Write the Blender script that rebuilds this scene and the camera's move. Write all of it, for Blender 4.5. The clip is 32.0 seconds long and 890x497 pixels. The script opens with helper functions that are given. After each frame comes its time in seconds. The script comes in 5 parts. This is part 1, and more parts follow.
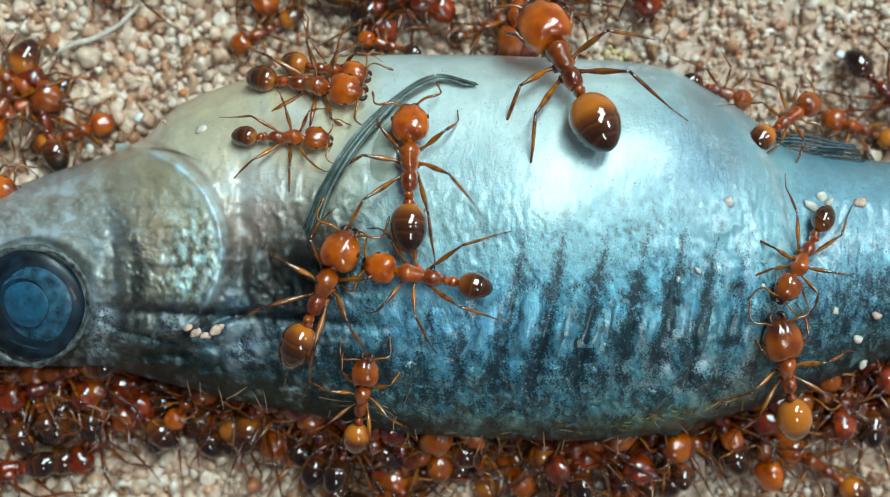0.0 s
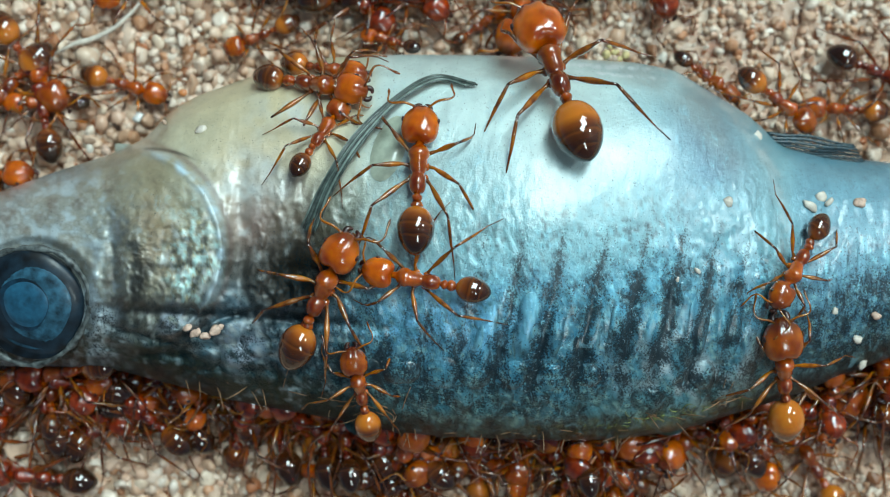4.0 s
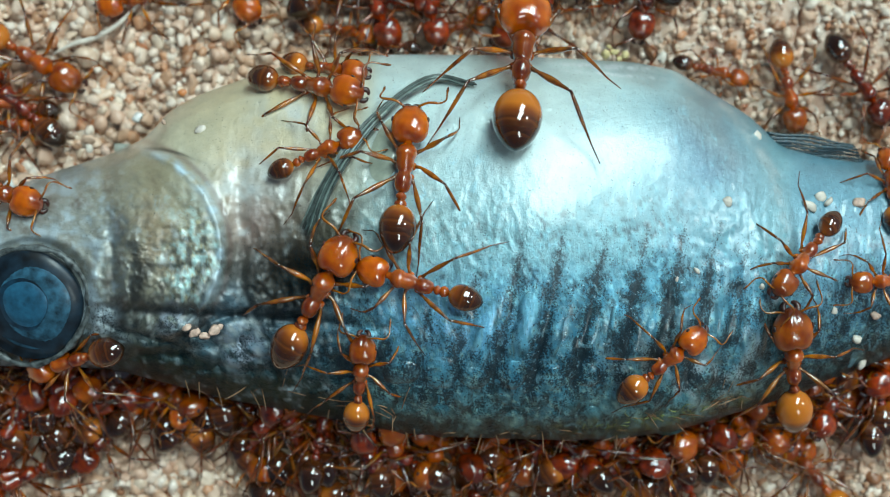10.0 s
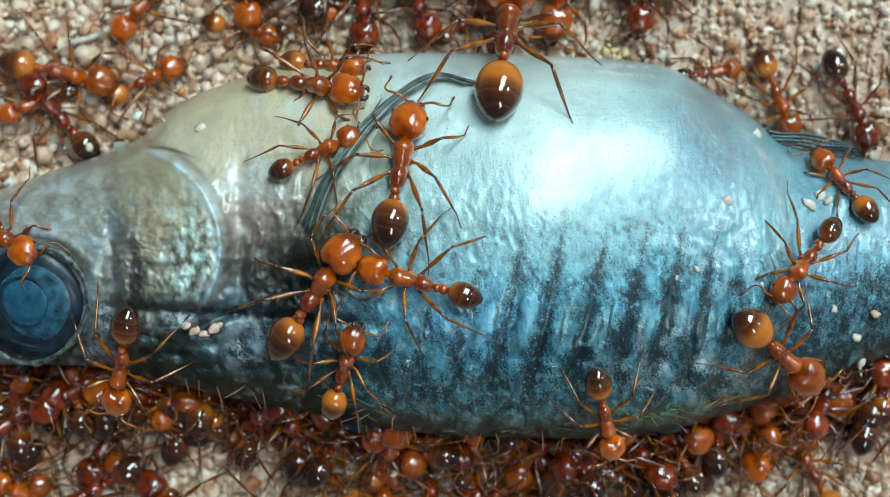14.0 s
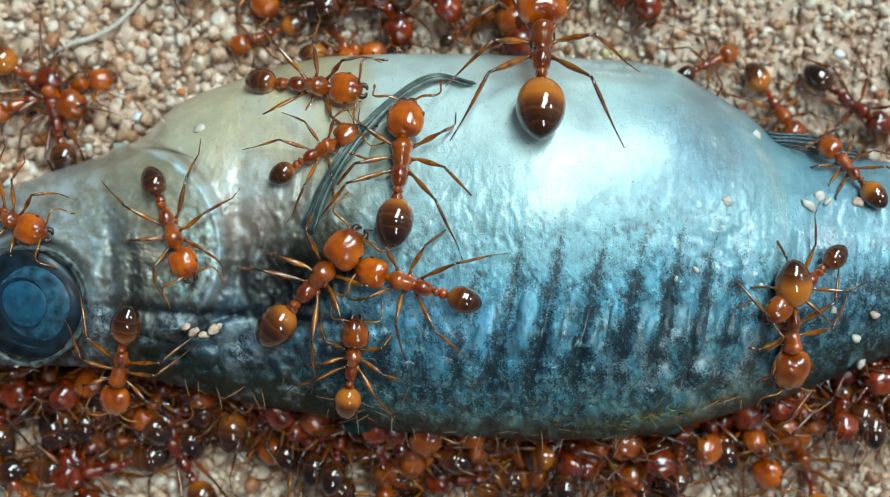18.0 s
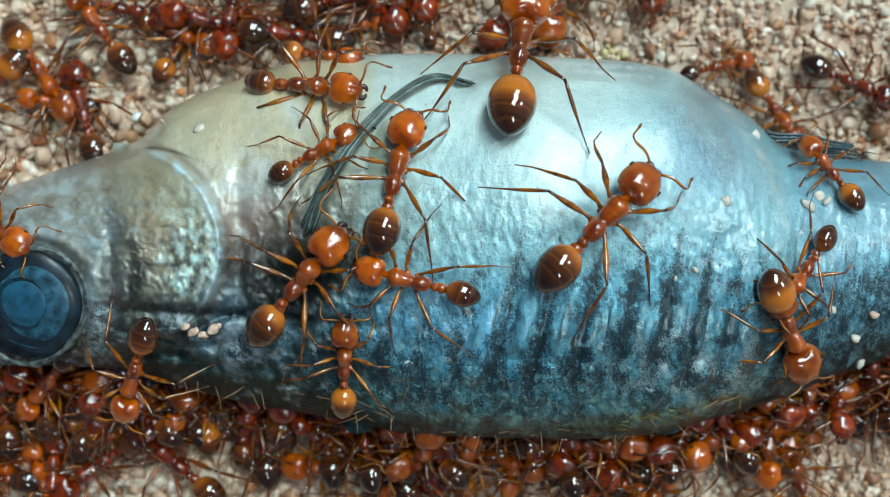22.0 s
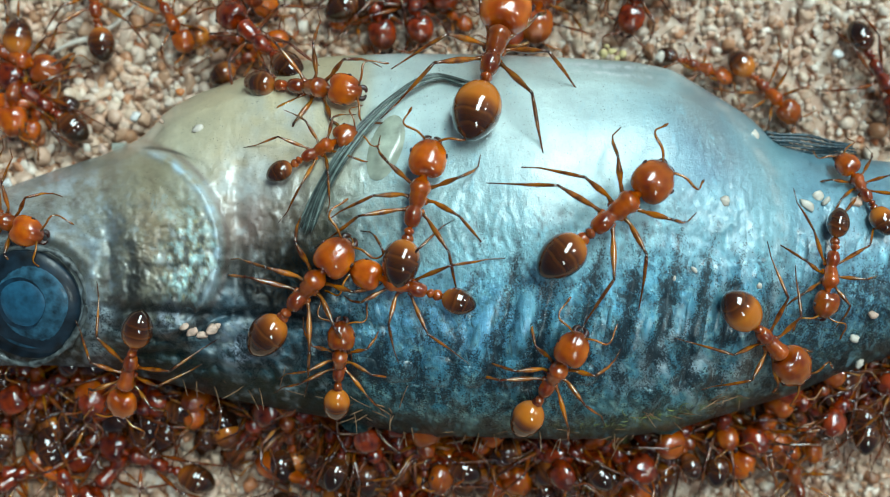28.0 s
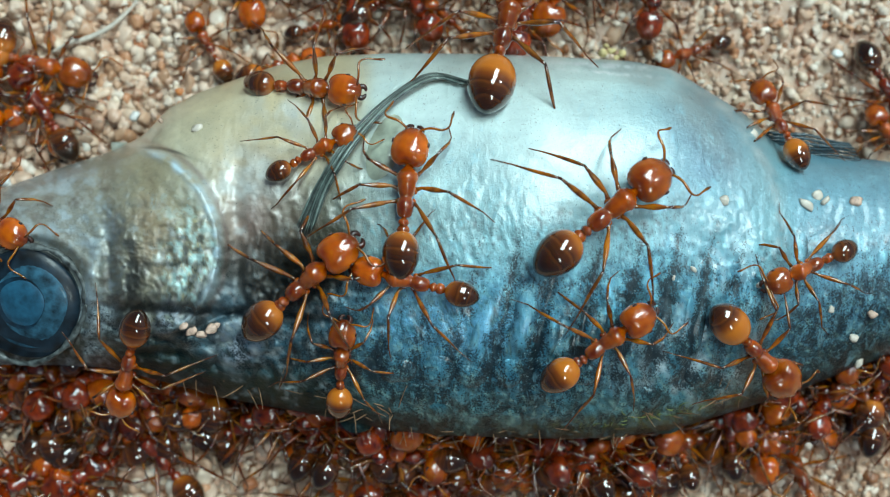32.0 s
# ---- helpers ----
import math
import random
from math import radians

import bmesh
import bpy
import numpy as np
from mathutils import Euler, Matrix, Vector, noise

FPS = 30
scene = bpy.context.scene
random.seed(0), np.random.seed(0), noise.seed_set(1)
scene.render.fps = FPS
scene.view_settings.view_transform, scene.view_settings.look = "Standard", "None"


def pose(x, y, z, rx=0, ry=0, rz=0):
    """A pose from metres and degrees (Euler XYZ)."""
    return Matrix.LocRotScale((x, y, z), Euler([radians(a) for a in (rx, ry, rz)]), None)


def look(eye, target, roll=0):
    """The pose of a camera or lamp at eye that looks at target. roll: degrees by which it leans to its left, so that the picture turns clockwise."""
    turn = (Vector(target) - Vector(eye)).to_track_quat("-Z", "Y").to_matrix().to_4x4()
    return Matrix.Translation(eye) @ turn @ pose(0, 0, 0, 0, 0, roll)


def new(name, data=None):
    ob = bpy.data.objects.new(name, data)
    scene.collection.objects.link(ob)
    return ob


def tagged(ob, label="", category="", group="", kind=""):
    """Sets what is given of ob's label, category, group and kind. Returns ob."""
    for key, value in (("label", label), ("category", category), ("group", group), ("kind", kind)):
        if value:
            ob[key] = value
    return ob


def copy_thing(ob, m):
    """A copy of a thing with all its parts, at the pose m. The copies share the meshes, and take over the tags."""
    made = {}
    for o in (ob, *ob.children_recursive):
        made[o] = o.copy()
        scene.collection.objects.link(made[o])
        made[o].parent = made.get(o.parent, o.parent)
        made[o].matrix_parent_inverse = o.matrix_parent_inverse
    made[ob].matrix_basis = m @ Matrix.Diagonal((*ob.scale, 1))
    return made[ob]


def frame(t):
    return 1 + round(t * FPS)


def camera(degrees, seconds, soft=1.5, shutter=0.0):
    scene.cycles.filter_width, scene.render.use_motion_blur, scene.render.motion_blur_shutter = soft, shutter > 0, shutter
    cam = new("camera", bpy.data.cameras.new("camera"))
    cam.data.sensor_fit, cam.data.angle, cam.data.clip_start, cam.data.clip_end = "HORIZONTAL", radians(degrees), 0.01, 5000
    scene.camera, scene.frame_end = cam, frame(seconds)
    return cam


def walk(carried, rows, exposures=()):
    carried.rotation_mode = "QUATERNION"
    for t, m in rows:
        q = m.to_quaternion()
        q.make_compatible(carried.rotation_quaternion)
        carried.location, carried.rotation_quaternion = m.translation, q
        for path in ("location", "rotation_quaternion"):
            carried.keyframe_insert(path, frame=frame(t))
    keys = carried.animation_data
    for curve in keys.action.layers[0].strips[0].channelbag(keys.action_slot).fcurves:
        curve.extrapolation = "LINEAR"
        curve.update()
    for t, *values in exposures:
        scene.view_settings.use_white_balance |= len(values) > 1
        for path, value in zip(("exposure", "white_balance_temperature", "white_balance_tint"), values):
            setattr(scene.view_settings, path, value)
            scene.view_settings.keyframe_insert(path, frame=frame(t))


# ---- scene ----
# Macro view, straight down: a small dead fish on sand, worked on by fire ants. 1 mm is 0.001.
FOV, HC = 40.0, 0.041
K = 2 * math.tan(radians(FOV) / 2) / 1568
MM = 0.001
PX = K * (HC - 0.0055)
END = 32.0

cam = camera(FOV, END, soft=1.1, shutter=0.4)
# a macro lens, focused on the fish's upper side
cam.data.dof.use_dof, cam.data.dof.focus_distance, cam.data.dof.aperture_fstop = True, HC - 0.0055, 72.0
# slow drift of the hand-held camera, in hundredths of a millimetre (t, x, y)
DRIFT = [(0, 0, 0), (8, 2.5, 0.5), (11, 3.5, -1.2), (13, 4, -4.5), (14.5, 4, -5), (17, 5, -2.3), (22, 7.5, -2.3), (28, 10.5, -2.4), (32, 12.5, -4)]


def eye_at(t):
    ts, xs, ys = zip(*DRIFT)
    return np.interp(t, ts, xs) * 1e-5, np.interp(t, ts, ys) * 1e-5


walk(cam, [(t, pose(x * 1e-5, y * 1e-5, HC)) for t, x, y in DRIFT])
scene.view_settings.exposure = 0.0

# ---- light: open sky, soft sun high on the right, a bright tall window beyond the fish ----
world = bpy.data.worlds.new("sky")
scene.world = world
world.use_nodes = True
sky = world.node_tree.nodes.new("ShaderNodeTexSky")
sky.sky_type, sky.sun_disc = "NISHITA", False
SUN_DIR = Vector((0.66, 0.22, 0.72)).normalized()
sky.sun_elevation = math.asin(SUN_DIR.z)
sky.sun_rotation = math.atan2(SUN_DIR.x, SUN_DIR.y)
back = world.node_tree.nodes["Background"]
back.inputs["Strength"].default_value = 0.032
world.node_tree.links.new(sky.outputs[0], back.inputs["Color"])
sun = new("sun", bpy.data.lights.new("sun", "SUN"))
sun.data.energy, sun.data.angle, sun.data.color = 0.6, radians(7), (0.90, 1.0, 0.96)
sun.matrix_world = look(SUN_DIR * 2, (0, 0, 0))
window = new("window_light", bpy.data.lights.new("window_light", "AREA"))
window.data.shape, window.data.size, window.data.size_y = "RECTANGLE", 0.14, 0.44
window.data.energy, window.data.color = 3.4, (0.77, 1.0, 1.0)
window.matrix_world = look((0.14, 0.28, 0.45), (0, 0, 0))
skylight = new("skylight", bpy.data.lights.new("skylight", "AREA"))
skylight.data.shape, skylight.data.size, skylight.data.size_y = "RECTANGLE", 0.06, 0.16
skylight.data.energy, skylight.data.color = 0.42, (0.84, 1.0, 0.97)
skylight.matrix_world = look((0.12, -0.24, 0.46), (0, 0, 0))


# ---- materials ----
def material(name):
    m = bpy.data.materials.new(name)
    m.use_nodes = True
    nt = m.node_tree
    return m, nt, nt.nodes["Principled BSDF"]


def node(nt, kind, **values):
    n = nt.nodes.new(kind)
    for k, v in values.items():
        n.inputs[k.replace("_", " ")].default_value = v
    return n


def ramp(nt, source, stops):
    n = nt.nodes.new("ShaderNodeValToRGB")
    while len(n.color_ramp.elements) < len(stops):
        n.color_ramp.elements.new(0.5)
    for e, (p, c) in zip(n.color_ramp.elements, stops):
        e.position, e.color = p, (*c, 1)
    nt.links.new(source, n.inputs[0])
    return n


def bump(nt, bsdf, source, strength, distance):
    b = node(nt, "ShaderNodeBump", Strength=strength, Distance=distance)
    nt.links.new(source, b.inputs["Height"])
    nt.links.new(b.outputs[0], bsdf.inputs["Normal"])
    return b


def coords(nt, kind="Object", scale=(1, 1, 1)):
    tc = nt.nodes.new("ShaderNodeTexCoord")
    mp = nt.nodes.new("ShaderNodeMapping")
    mp.inputs["Scale"].default_value = scale
    nt.links.new(tc.outputs[kind], mp.inputs[0])
    return mp.outputs[0]


def mix(nt, fac, a, b, mode="MIX"):
    n = nt.nodes.new("ShaderNodeMix")
    n.data_type, n.blend_type = "RGBA", mode
    for sock, v in ((n.inputs[0], fac), (n.inputs[6], a), (n.inputs[7], b)):
        if hasattr(v, "is_linked"):
            nt.links.new(v, sock)
        else:
            sock.default_value = v if isinstance(v, (int, float)) else (*v, 1)
    return n.outputs[2]


def chitin(name, light, dark, rough=0.22, scale=6.0, front=False, limb=False):
    """Glossy ant shell: two tones in blotches, a fine grain, each part a little different."""
    m, nt, b = material(name)
    v = coords(nt)
    n = node(nt, "ShaderNodeTexNoise", Scale=scale, Detail=2.0)
    nt.links.new(v, n.inputs["Vector"])
    info = nt.nodes.new("ShaderNodeObjectInfo")
    c = ramp(nt, n.outputs[0], [(0.34, dark), (0.50, tuple(0.5 * l + 0.5 * d for l, d in zip(light, dark))), (0.66, light)]).outputs[0]
    if front:
        # the face darkens towards the jaws
        sep = nt.nodes.new("ShaderNodeSeparateXYZ")
        nt.links.new(v, sep.inputs[0])
        wob = nt.nodes.new("ShaderNodeMath")
        wob.operation = "MULTIPLY_ADD"
        nt.links.new(n.outputs[0], wob.inputs[0])
        wob.inputs[1].default_value = 0.12
        nt.links.new(sep.outputs[0], wob.inputs[2])
        fr = node(nt, "ShaderNodeMapRange", From_Min=0.13, From_Max=0.27, To_Max=0.8)
        nt.links.new(wob.outputs[0], fr.inputs[0])
        c = mix(nt, fr.outputs[0], c, (0.07, 0.010, 0.003))
    if limb:
        at = nt.nodes.new("ShaderNodeAttribute")
        at.attribute_name = "joint"
        c = mix(nt, at.outputs["Fac"], c, (0.035, 0.011, 0.004))
    hue = node(nt, "ShaderNodeHueSaturation", Saturation=1.08)
    mr = node(nt, "ShaderNodeMapRange", To_Min=0.6, To_Max=1.2)
    nt.links.new(info.outputs["Random"], mr.inputs[0])
    nt.links.new(mr.outputs[0], hue.inputs["Value"])
    nt.links.new(c, hue.inputs["Color"])
    nt.links.new(hue.outputs[0], b.inputs["Base Color"])
    b.inputs["Roughness"].default_value = rough
    b.inputs["Coat Weight"].default_value = 0.9
    b.inputs["Coat Roughness"].default_value = 0.035
    b.inputs["Coat IOR"].default_value = 1.6
    b.inputs["Subsurface Weight"].default_value = 0.3
    b.inputs["Subsurface Radius"].default_value = (0.0005, 0.00014, 0.00004)
    b.inputs["Subsurface Scale"].default_value = 1.0
    f = node(nt, "ShaderNodeTexNoise", Scale=22.0, Detail=4.0)
    nt.links.new(v, f.inputs["Vector"])
    bump(nt, b, f.outputs[0], 0.22, 0.00008)
    g = node(nt, "ShaderNodeTexNoise", Scale=13.0, Detail=3.0)
    nt.links.new(v, g.inputs["Vector"])
    uneven = node(nt, "ShaderNodeBump", Strength=0.10, Distance=0.0001)
    nt.links.new(g.outputs[0], uneven.inputs["Height"])
    nt.links.new(uneven.outputs[0], b.inputs["Coat Normal"])
    return m


def gaster_material(name, shift):
    """Amber in front, dark brown behind, with pale seams between the plates."""
    m, nt, b = material(name)
    tc = nt.nodes.new("ShaderNodeTexCoord")
    sep = nt.nodes.new("ShaderNodeSeparateXYZ")
    nt.links.new(tc.outputs["Object"], sep.inputs[0])
    n = node(nt, "ShaderNodeTexNoise", Scale=2.6, Detail=2.0)
    nt.links.new(tc.outputs["Object"], n.inputs["Vector"])
    info = nt.nodes.new("ShaderNodeObjectInfo")
    a = nt.nodes.new("ShaderNodeMath")
    a.operation = "MULTIPLY_ADD"
    nt.links.new(n.outputs[0], a.inputs[0])
    a.inputs[1].default_value = 0.15
    nt.links.new(sep.outputs[0], a.inputs[2])
    s = nt.nodes.new("ShaderNodeMath")
    s.operation = "MULTIPLY_ADD"
    nt.links.new(info.outputs["Random"], s.inputs[0])
    s.inputs[1].default_value = -0.15
    nt.links.new(a.outputs[0], s.inputs[2])
    mr = node(nt, "ShaderNodeMapRange", From_Min=-0.43 + shift, From_Max=0.13 + shift)
    nt.links.new(s.outputs[0], mr.inputs[0])
    c = ramp(nt, mr.outputs[0], [(0.06, (0.022, 0.008, 0.003)), (0.24, (0.05, 0.014, 0.004)), (0.28, (0.085, 0.026, 0.006)), (0.31, (0.035, 0.010, 0.003)),
                                 (0.46, (0.08, 0.021, 0.004)), (0.50, (0.15, 0.042, 0.007)), (0.54, (0.07, 0.018, 0.004)), (0.64, (0.20, 0.048, 0.006)), (0.78, (0.52, 0.150, 0.011))])
    b.inputs["Subsurface Weight"].default_value = 0.12
    b.inputs["Subsurface Radius"].default_value = (0.0006, 0.0002, 0.00005)
    b.inputs["Subsurface Scale"].default_value = 1.0
    nt.links.new(c.outputs[0], b.inputs["Base Color"])
    b.inputs["Roughness"].default_value = 0.10
    b.inputs["Coat Weight"].default_value = 1.0
    b.inputs["Coat Roughness"].default_value = 0.03
    b.inputs["Coat IOR"].default_value = 1.55
    return m


M_SHELL = chitin("ant_shell", (0.56, 0.115, 0.008), (0.15, 0.019, 0.002), scale=4.5)
M_HEAD = chitin("ant_head_shell", (0.64, 0.145, 0.010), (0.26, 0.038, 0.004), 0.2, 3.6, True)
M_LEG = chitin("ant_leg_shell", (0.40, 0.135, 0.018), (0.10, 0.028, 0.006), 0.24, 9.0, limb=True)
M_GASTER = {k: gaster_material(k + "_gaster_shell", v) for k, v in (("major", 0.0), ("worker", 0.13), ("minor", 0.21), ("dusky", 0.28))}
# darker, redder copies of the ant shells, for crowd ants in shade
M_SHELL_SHADED = chitin("ant_shell_shaded", (0.32, 0.036, 0.004), (0.055, 0.006, 0.002), scale=8.0)
M_HEAD_SHADED = chitin("ant_head_shaded", (0.36, 0.044, 0.005), (0.07, 0.008, 0.002), 0.2, 7.0, True)
M_LEG_SHADED = chitin("ant_leg_shaded", (0.24, 0.062, 0.011), (0.08, 0.02, 0.004), 0.24, 9.0, limb=True)
M_DARK = chitin("ant_mandible", (0.07, 0.014, 0.005), (0.02, 0.006, 0.004), 0.4)
M_DARK.node_tree.nodes["Principled BSDF"].inputs["Coat Weight"].default_value = 0.25


def sand_material(name, island):
    m, nt, b = material(name)
    v = coords(nt)
    n = node(nt, "ShaderNodeTexNoise", Scale=2600.0, Detail=5.0)
    nt.links.new(v, n.inputs["Vector"])
    tones = [(0.0, (0.26, 0.11, 0.05)), (0.04, (0.49, 0.29, 0.18)), (0.15, (0.68, 0.49, 0.37)), (0.34, (0.77, 0.66, 0.54)), (0.50, (0.64, 0.42, 0.31)),
             (0.64, (0.75, 0.62, 0.52)), (0.86, (0.84, 0.79, 0.72)), (0.94, (0.62, 0.36, 0.22)), (1.0, (0.42, 0.15, 0.06))]
    if island:
        g = nt.nodes.new("ShaderNodeNewGeometry")
        c = ramp(nt, g.outputs["Random Per Island"], tones).outputs[0]
    else:
        w = nt.nodes.new("ShaderNodeTexVoronoi")
        w.inputs["Scale"].default_value = 2200.0
        nt.links.new(v, w.inputs["Vector"])
        sp = nt.nodes.new("ShaderNodeSeparateColor")
        nt.links.new(w.outputs["Color"], sp.inputs[0])
        # the bed is browner, and toned down to paint shadow between the grains
        c = ramp(nt, sp.outputs[0], [(p, (0.72 * r, 0.66 * g, 0.62 * bl)) for p, (r, g, bl) in tones]).outputs[0]
    d = ramp(nt, n.outputs[0], [(0.25, (0.74, 0.64, 0.56)), (0.6, (1, 0.95, 0.90))]).outputs[0]
    nt.links.new(mix(nt, 1.0, c, d, "MULTIPLY"), b.inputs["Base Color"])
    b.inputs["Roughness"].default_value = 0.3
    f = node(nt, "ShaderNodeTexNoise", Scale=9000.0, Detail=4.0)
    nt.links.new(v, f.inputs["Vector"])
    bump(nt, b, f.outputs[0], 0.5, 0.00005)
    return m


M_SAND = sand_material("sand_grain", True)
M_GROUND = sand_material("sand_bed", False)


def fish_material():
    """Wet fish skin: painted zones from the mesh, silver flakes, streaks and dark specks."""
    m, nt, b = material("fish_skin")
    col = nt.nodes.new("ShaderNodeAttribute")
    col.attribute_name = "skin"
    zone = nt.nodes.new("ShaderNodeAttribute")
    zone.attribute_name = "zone"
    zs = nt.nodes.new("ShaderNodeSeparateColor")
    nt.links.new(zone.outputs["Color"], zs.inputs[0])
    v = coords(nt)
    streak = node(nt, "ShaderNodeTexNoise", Scale=1.0, Detail=6.0, Roughness=0.65, Distortion=0.6)
    nt.links.new(coords(nt, scale=(4200, 2100, 2100)), streak.inputs["Vector"])
    speck = node(nt, "ShaderNodeTexNoise", Scale=6000.0, Detail=6.0, Roughness=0.75)
    nt.links.new(v, speck.inputs["Vector"])
    blot = node(nt, "ShaderNodeTexNoise", Scale=900.0, Detail=5.0, Roughness=0.6)
    nt.links.new(v, blot.inputs["Vector"])
    # dark pigment specks and short strokes, strongest on the back
    stroke = node(nt, "ShaderNodeTexNoise", Scale=1.0, Detail=6.0, Roughness=0.75, Distortion=0.8)
    nt.links.new(coords(nt, scale=(9000, 4000, 4000)), stroke.inputs["Vector"])
    both = nt.nodes.new("ShaderNodeMath")
    both.operation = "ADD"
    dots = node(nt, "ShaderNodeTexNoise", Scale=17000.0, Detail=2.0, Roughness=0.6)
    nt.links.new(v, dots.inputs["Vector"])
    nt.links.new(dots.outputs[0], both.inputs[0])
    nt.links.new(stroke.outputs[0], both.inputs[1])
    # the denser the pigment, the more of the noise lies under it
    over = nt.nodes.new("ShaderNodeMath")
    over.operation = "MULTIPLY_ADD"
    nt.links.new(zs.outputs[1], over.inputs[0])
    over.inputs[1].default_value = 0.55
    over.inputs[2].default_value = 0.74
    dif = nt.nodes.new("ShaderNodeMath")
    dif.operation = "SUBTRACT"
    nt.links.new(over.outputs[0], dif.inputs[0])
    nt.links.new(both.outputs[0], dif.inputs[1])
    pig = node(nt, "ShaderNodeMapRange", From_Min=-0.10, From_Max=0.12, To_Max=0.9)
    nt.links.new(dif.outputs[0], pig.inputs[0])
    c = mix(nt, pig.outputs[0], col.outputs["Color"], (0.003, 0.018, 0.026))
    # pale flakes
    fl = ramp(nt, streak.outputs[0], [(0.55, (0, 0, 0)), (0.74, (1, 1, 1))])
    fm = nt.nodes.new("ShaderNodeMath")
    fm.operation = "MULTIPLY"
    nt.links.new(fl.outputs[0], fm.inputs[0])
    nt.links.new(zs.outputs[2], fm.inputs[1])
    c = mix(nt, fm.outputs[0], c, (0.32, 0.70, 0.84))
    # tiny near-white specks: wet sparkle painted into the colour
    tiny = node(nt, "ShaderNodeTexNoise", Scale=9000.0, Detail=3.0, Roughness=0.6)
    nt.links.new(v, tiny.inputs["Vector"])
    tw = ramp(nt, tiny.outputs[0], [(0.65, (0, 0, 0)), (0.74, (1, 1, 1))])
    tm = nt.nodes.new("ShaderNodeMath")
    tm.operation = "MULTIPLY"
    nt.links.new(tw.outputs[0], tm.inputs[0])
    nt.links.new(zs.outputs[2], tm.inputs[1])
    c = mix(nt, tm.outputs[0], c, (0.60, 0.88, 0.96))
    tone = ramp(nt, blot.outputs[0], [(0.3, (0.72, 0.74, 0.76)), (0.65, (1, 1, 1))]).outputs[0]
    c = mix(nt, 1.0, c, tone, "MULTIPLY")
    nt.links.new(c, b.inputs["Base Color"])
    nt.links.new(zs.outputs[0], b.inputs["Metallic"])
    rr = node(nt, "ShaderNodeMapRange", To_Min=0.2, To_Max=0.46)
    nt.links.new(streak.outputs[0], rr.inputs[0])
    nt.links.new(rr.outputs[0], b.inputs["Roughness"])
    nt.links.new(zone.outputs["Alpha"], b.inputs["Coat Weight"])
    nt.links.new(zone.outputs["Alpha"], b.inputs["Specular IOR Level"])
    b.inputs["Coat Roughness"].default_value = 0.21
    hsum = nt.nodes.new("ShaderNodeMath")
    hsum.operation = "MULTIPLY_ADD"
    brushed = nt.nodes.new("ShaderNodeMath")
    brushed.operation = "MULTIPLY"
    nt.links.new(streak.outputs[0], brushed.inputs[0])
    nt.links.new(zs.outputs[2], brushed.inputs[1])
    nt.links.new(brushed.outputs[0], hsum.inputs[0])
    hsum.inputs[1].default_value = 1.8
    nt.links.new(speck.outputs[0], hsum.inputs[2])
    bump(nt, b, hsum.outputs[0], 0.55, 0.00008)
    film = node(nt, "ShaderNodeBump", Strength=0.10, Distance=0.00006)
    nt.links.new(hsum.outputs[0], film.inputs["Height"])
    nt.links.new(film.outputs[0], b.inputs["Coat Normal"])
    return m


def plain(name, color, rough=0.4, metal=0.0, scale=3000.0, vary=0.35, coat=0.0):
    m, nt, b = material(name)
    n = node(nt, "ShaderNodeTexNoise", Scale=scale, Detail=5.0)
    nt.links.new(coords(nt), n.inputs["Vector"])
    lo = tuple(c * (1 - vary) for c in color)
    hi = tuple(min(1, c * (1 + vary)) for c in color)
    nt.links.new(ramp(nt, n.outputs[0], [(0.3, lo), (0.7, hi)]).outputs[0], b.inputs["Base Color"])
    b.inputs["Roughness"].default_value, b.inputs["Metallic"].default_value = rough, metal
    b.inputs["Coat Weight"].default_value = coat
    bump(nt, b, n.outputs[0], 0.3, 0.00004)
    return m


M_FISH = fish_material()
M_EYE = plain("eye_blue", (0.006, 0.016, 0.026), 0.42, 0.0, 2200, 0.8, 0.12)
M_IRIS = plain("iris_blue_grey", (0.022, 0.08, 0.125), 0.4, 0.1, 3500, 0.8, 0.15)
M_PUPIL = plain("pupil_cloudy_blue", (0.014, 0.085, 0.15), 0.42, 0.0, 3000, 0.45, 0.15)
M_RING = plain("pupil_ring_blue", (0.005, 0.026, 0.048), 0.4, 0.0, 2600, 0.8, 0.15)
M_EYE_RIM = plain("eye_rim", (0.085, 0.10, 0.10), 0.5, 0.1, 5000, 0.9, 0.1)
M_FIN = plain("fin_ray_dark", (0.060, 0.085, 0.078), 0.35, 0.2, 4000, 0.6, 0.4)
M_BULGE = plain("membrane_bulge", (0.40, 0.45, 0.36), 0.3, 0.0, 2500, 0.3, 0.8)
M_NAVY = plain("folded_fin_navy", (0.010, 0.038, 0.052), 0.35, 0.0, 9000, 0.8, 0.15)
M_MEMBRANE = plain("fin_membrane", (0.07, 0.105, 0.10), 0.45, 0.0, 5000, 0.6, 0.4)
M_STRAW = plain("straw_strand", (0.26, 0.15, 0.08), 0.5, 0.0, 4000, 0.4)
M_FIN_PALE = plain("fin_ray_blue", (0.17, 0.23, 0.21), 0.35, 0.2, 4000, 0.4, 0.4)
M_PALE_GRAIN = plain("pale_grain", (0.62, 0.56, 0.48), 0.35, 0.0, 5000, 0.2)
M_WHITE_GRAIN = plain("white_grain", (0.80, 0.80, 0.77), 0.18, 0.0, 5000, 0.12, 0.6)
M_ORANGE_GRAIN = plain("orange_grain", (0.62, 0.22, 0.07), 0.35, 0.0, 5000, 0.25)
M_PINK_GRAIN = plain("pink_grain", (0.58, 0.40, 0.31), 0.5, 0.0, 7000, 0.4)
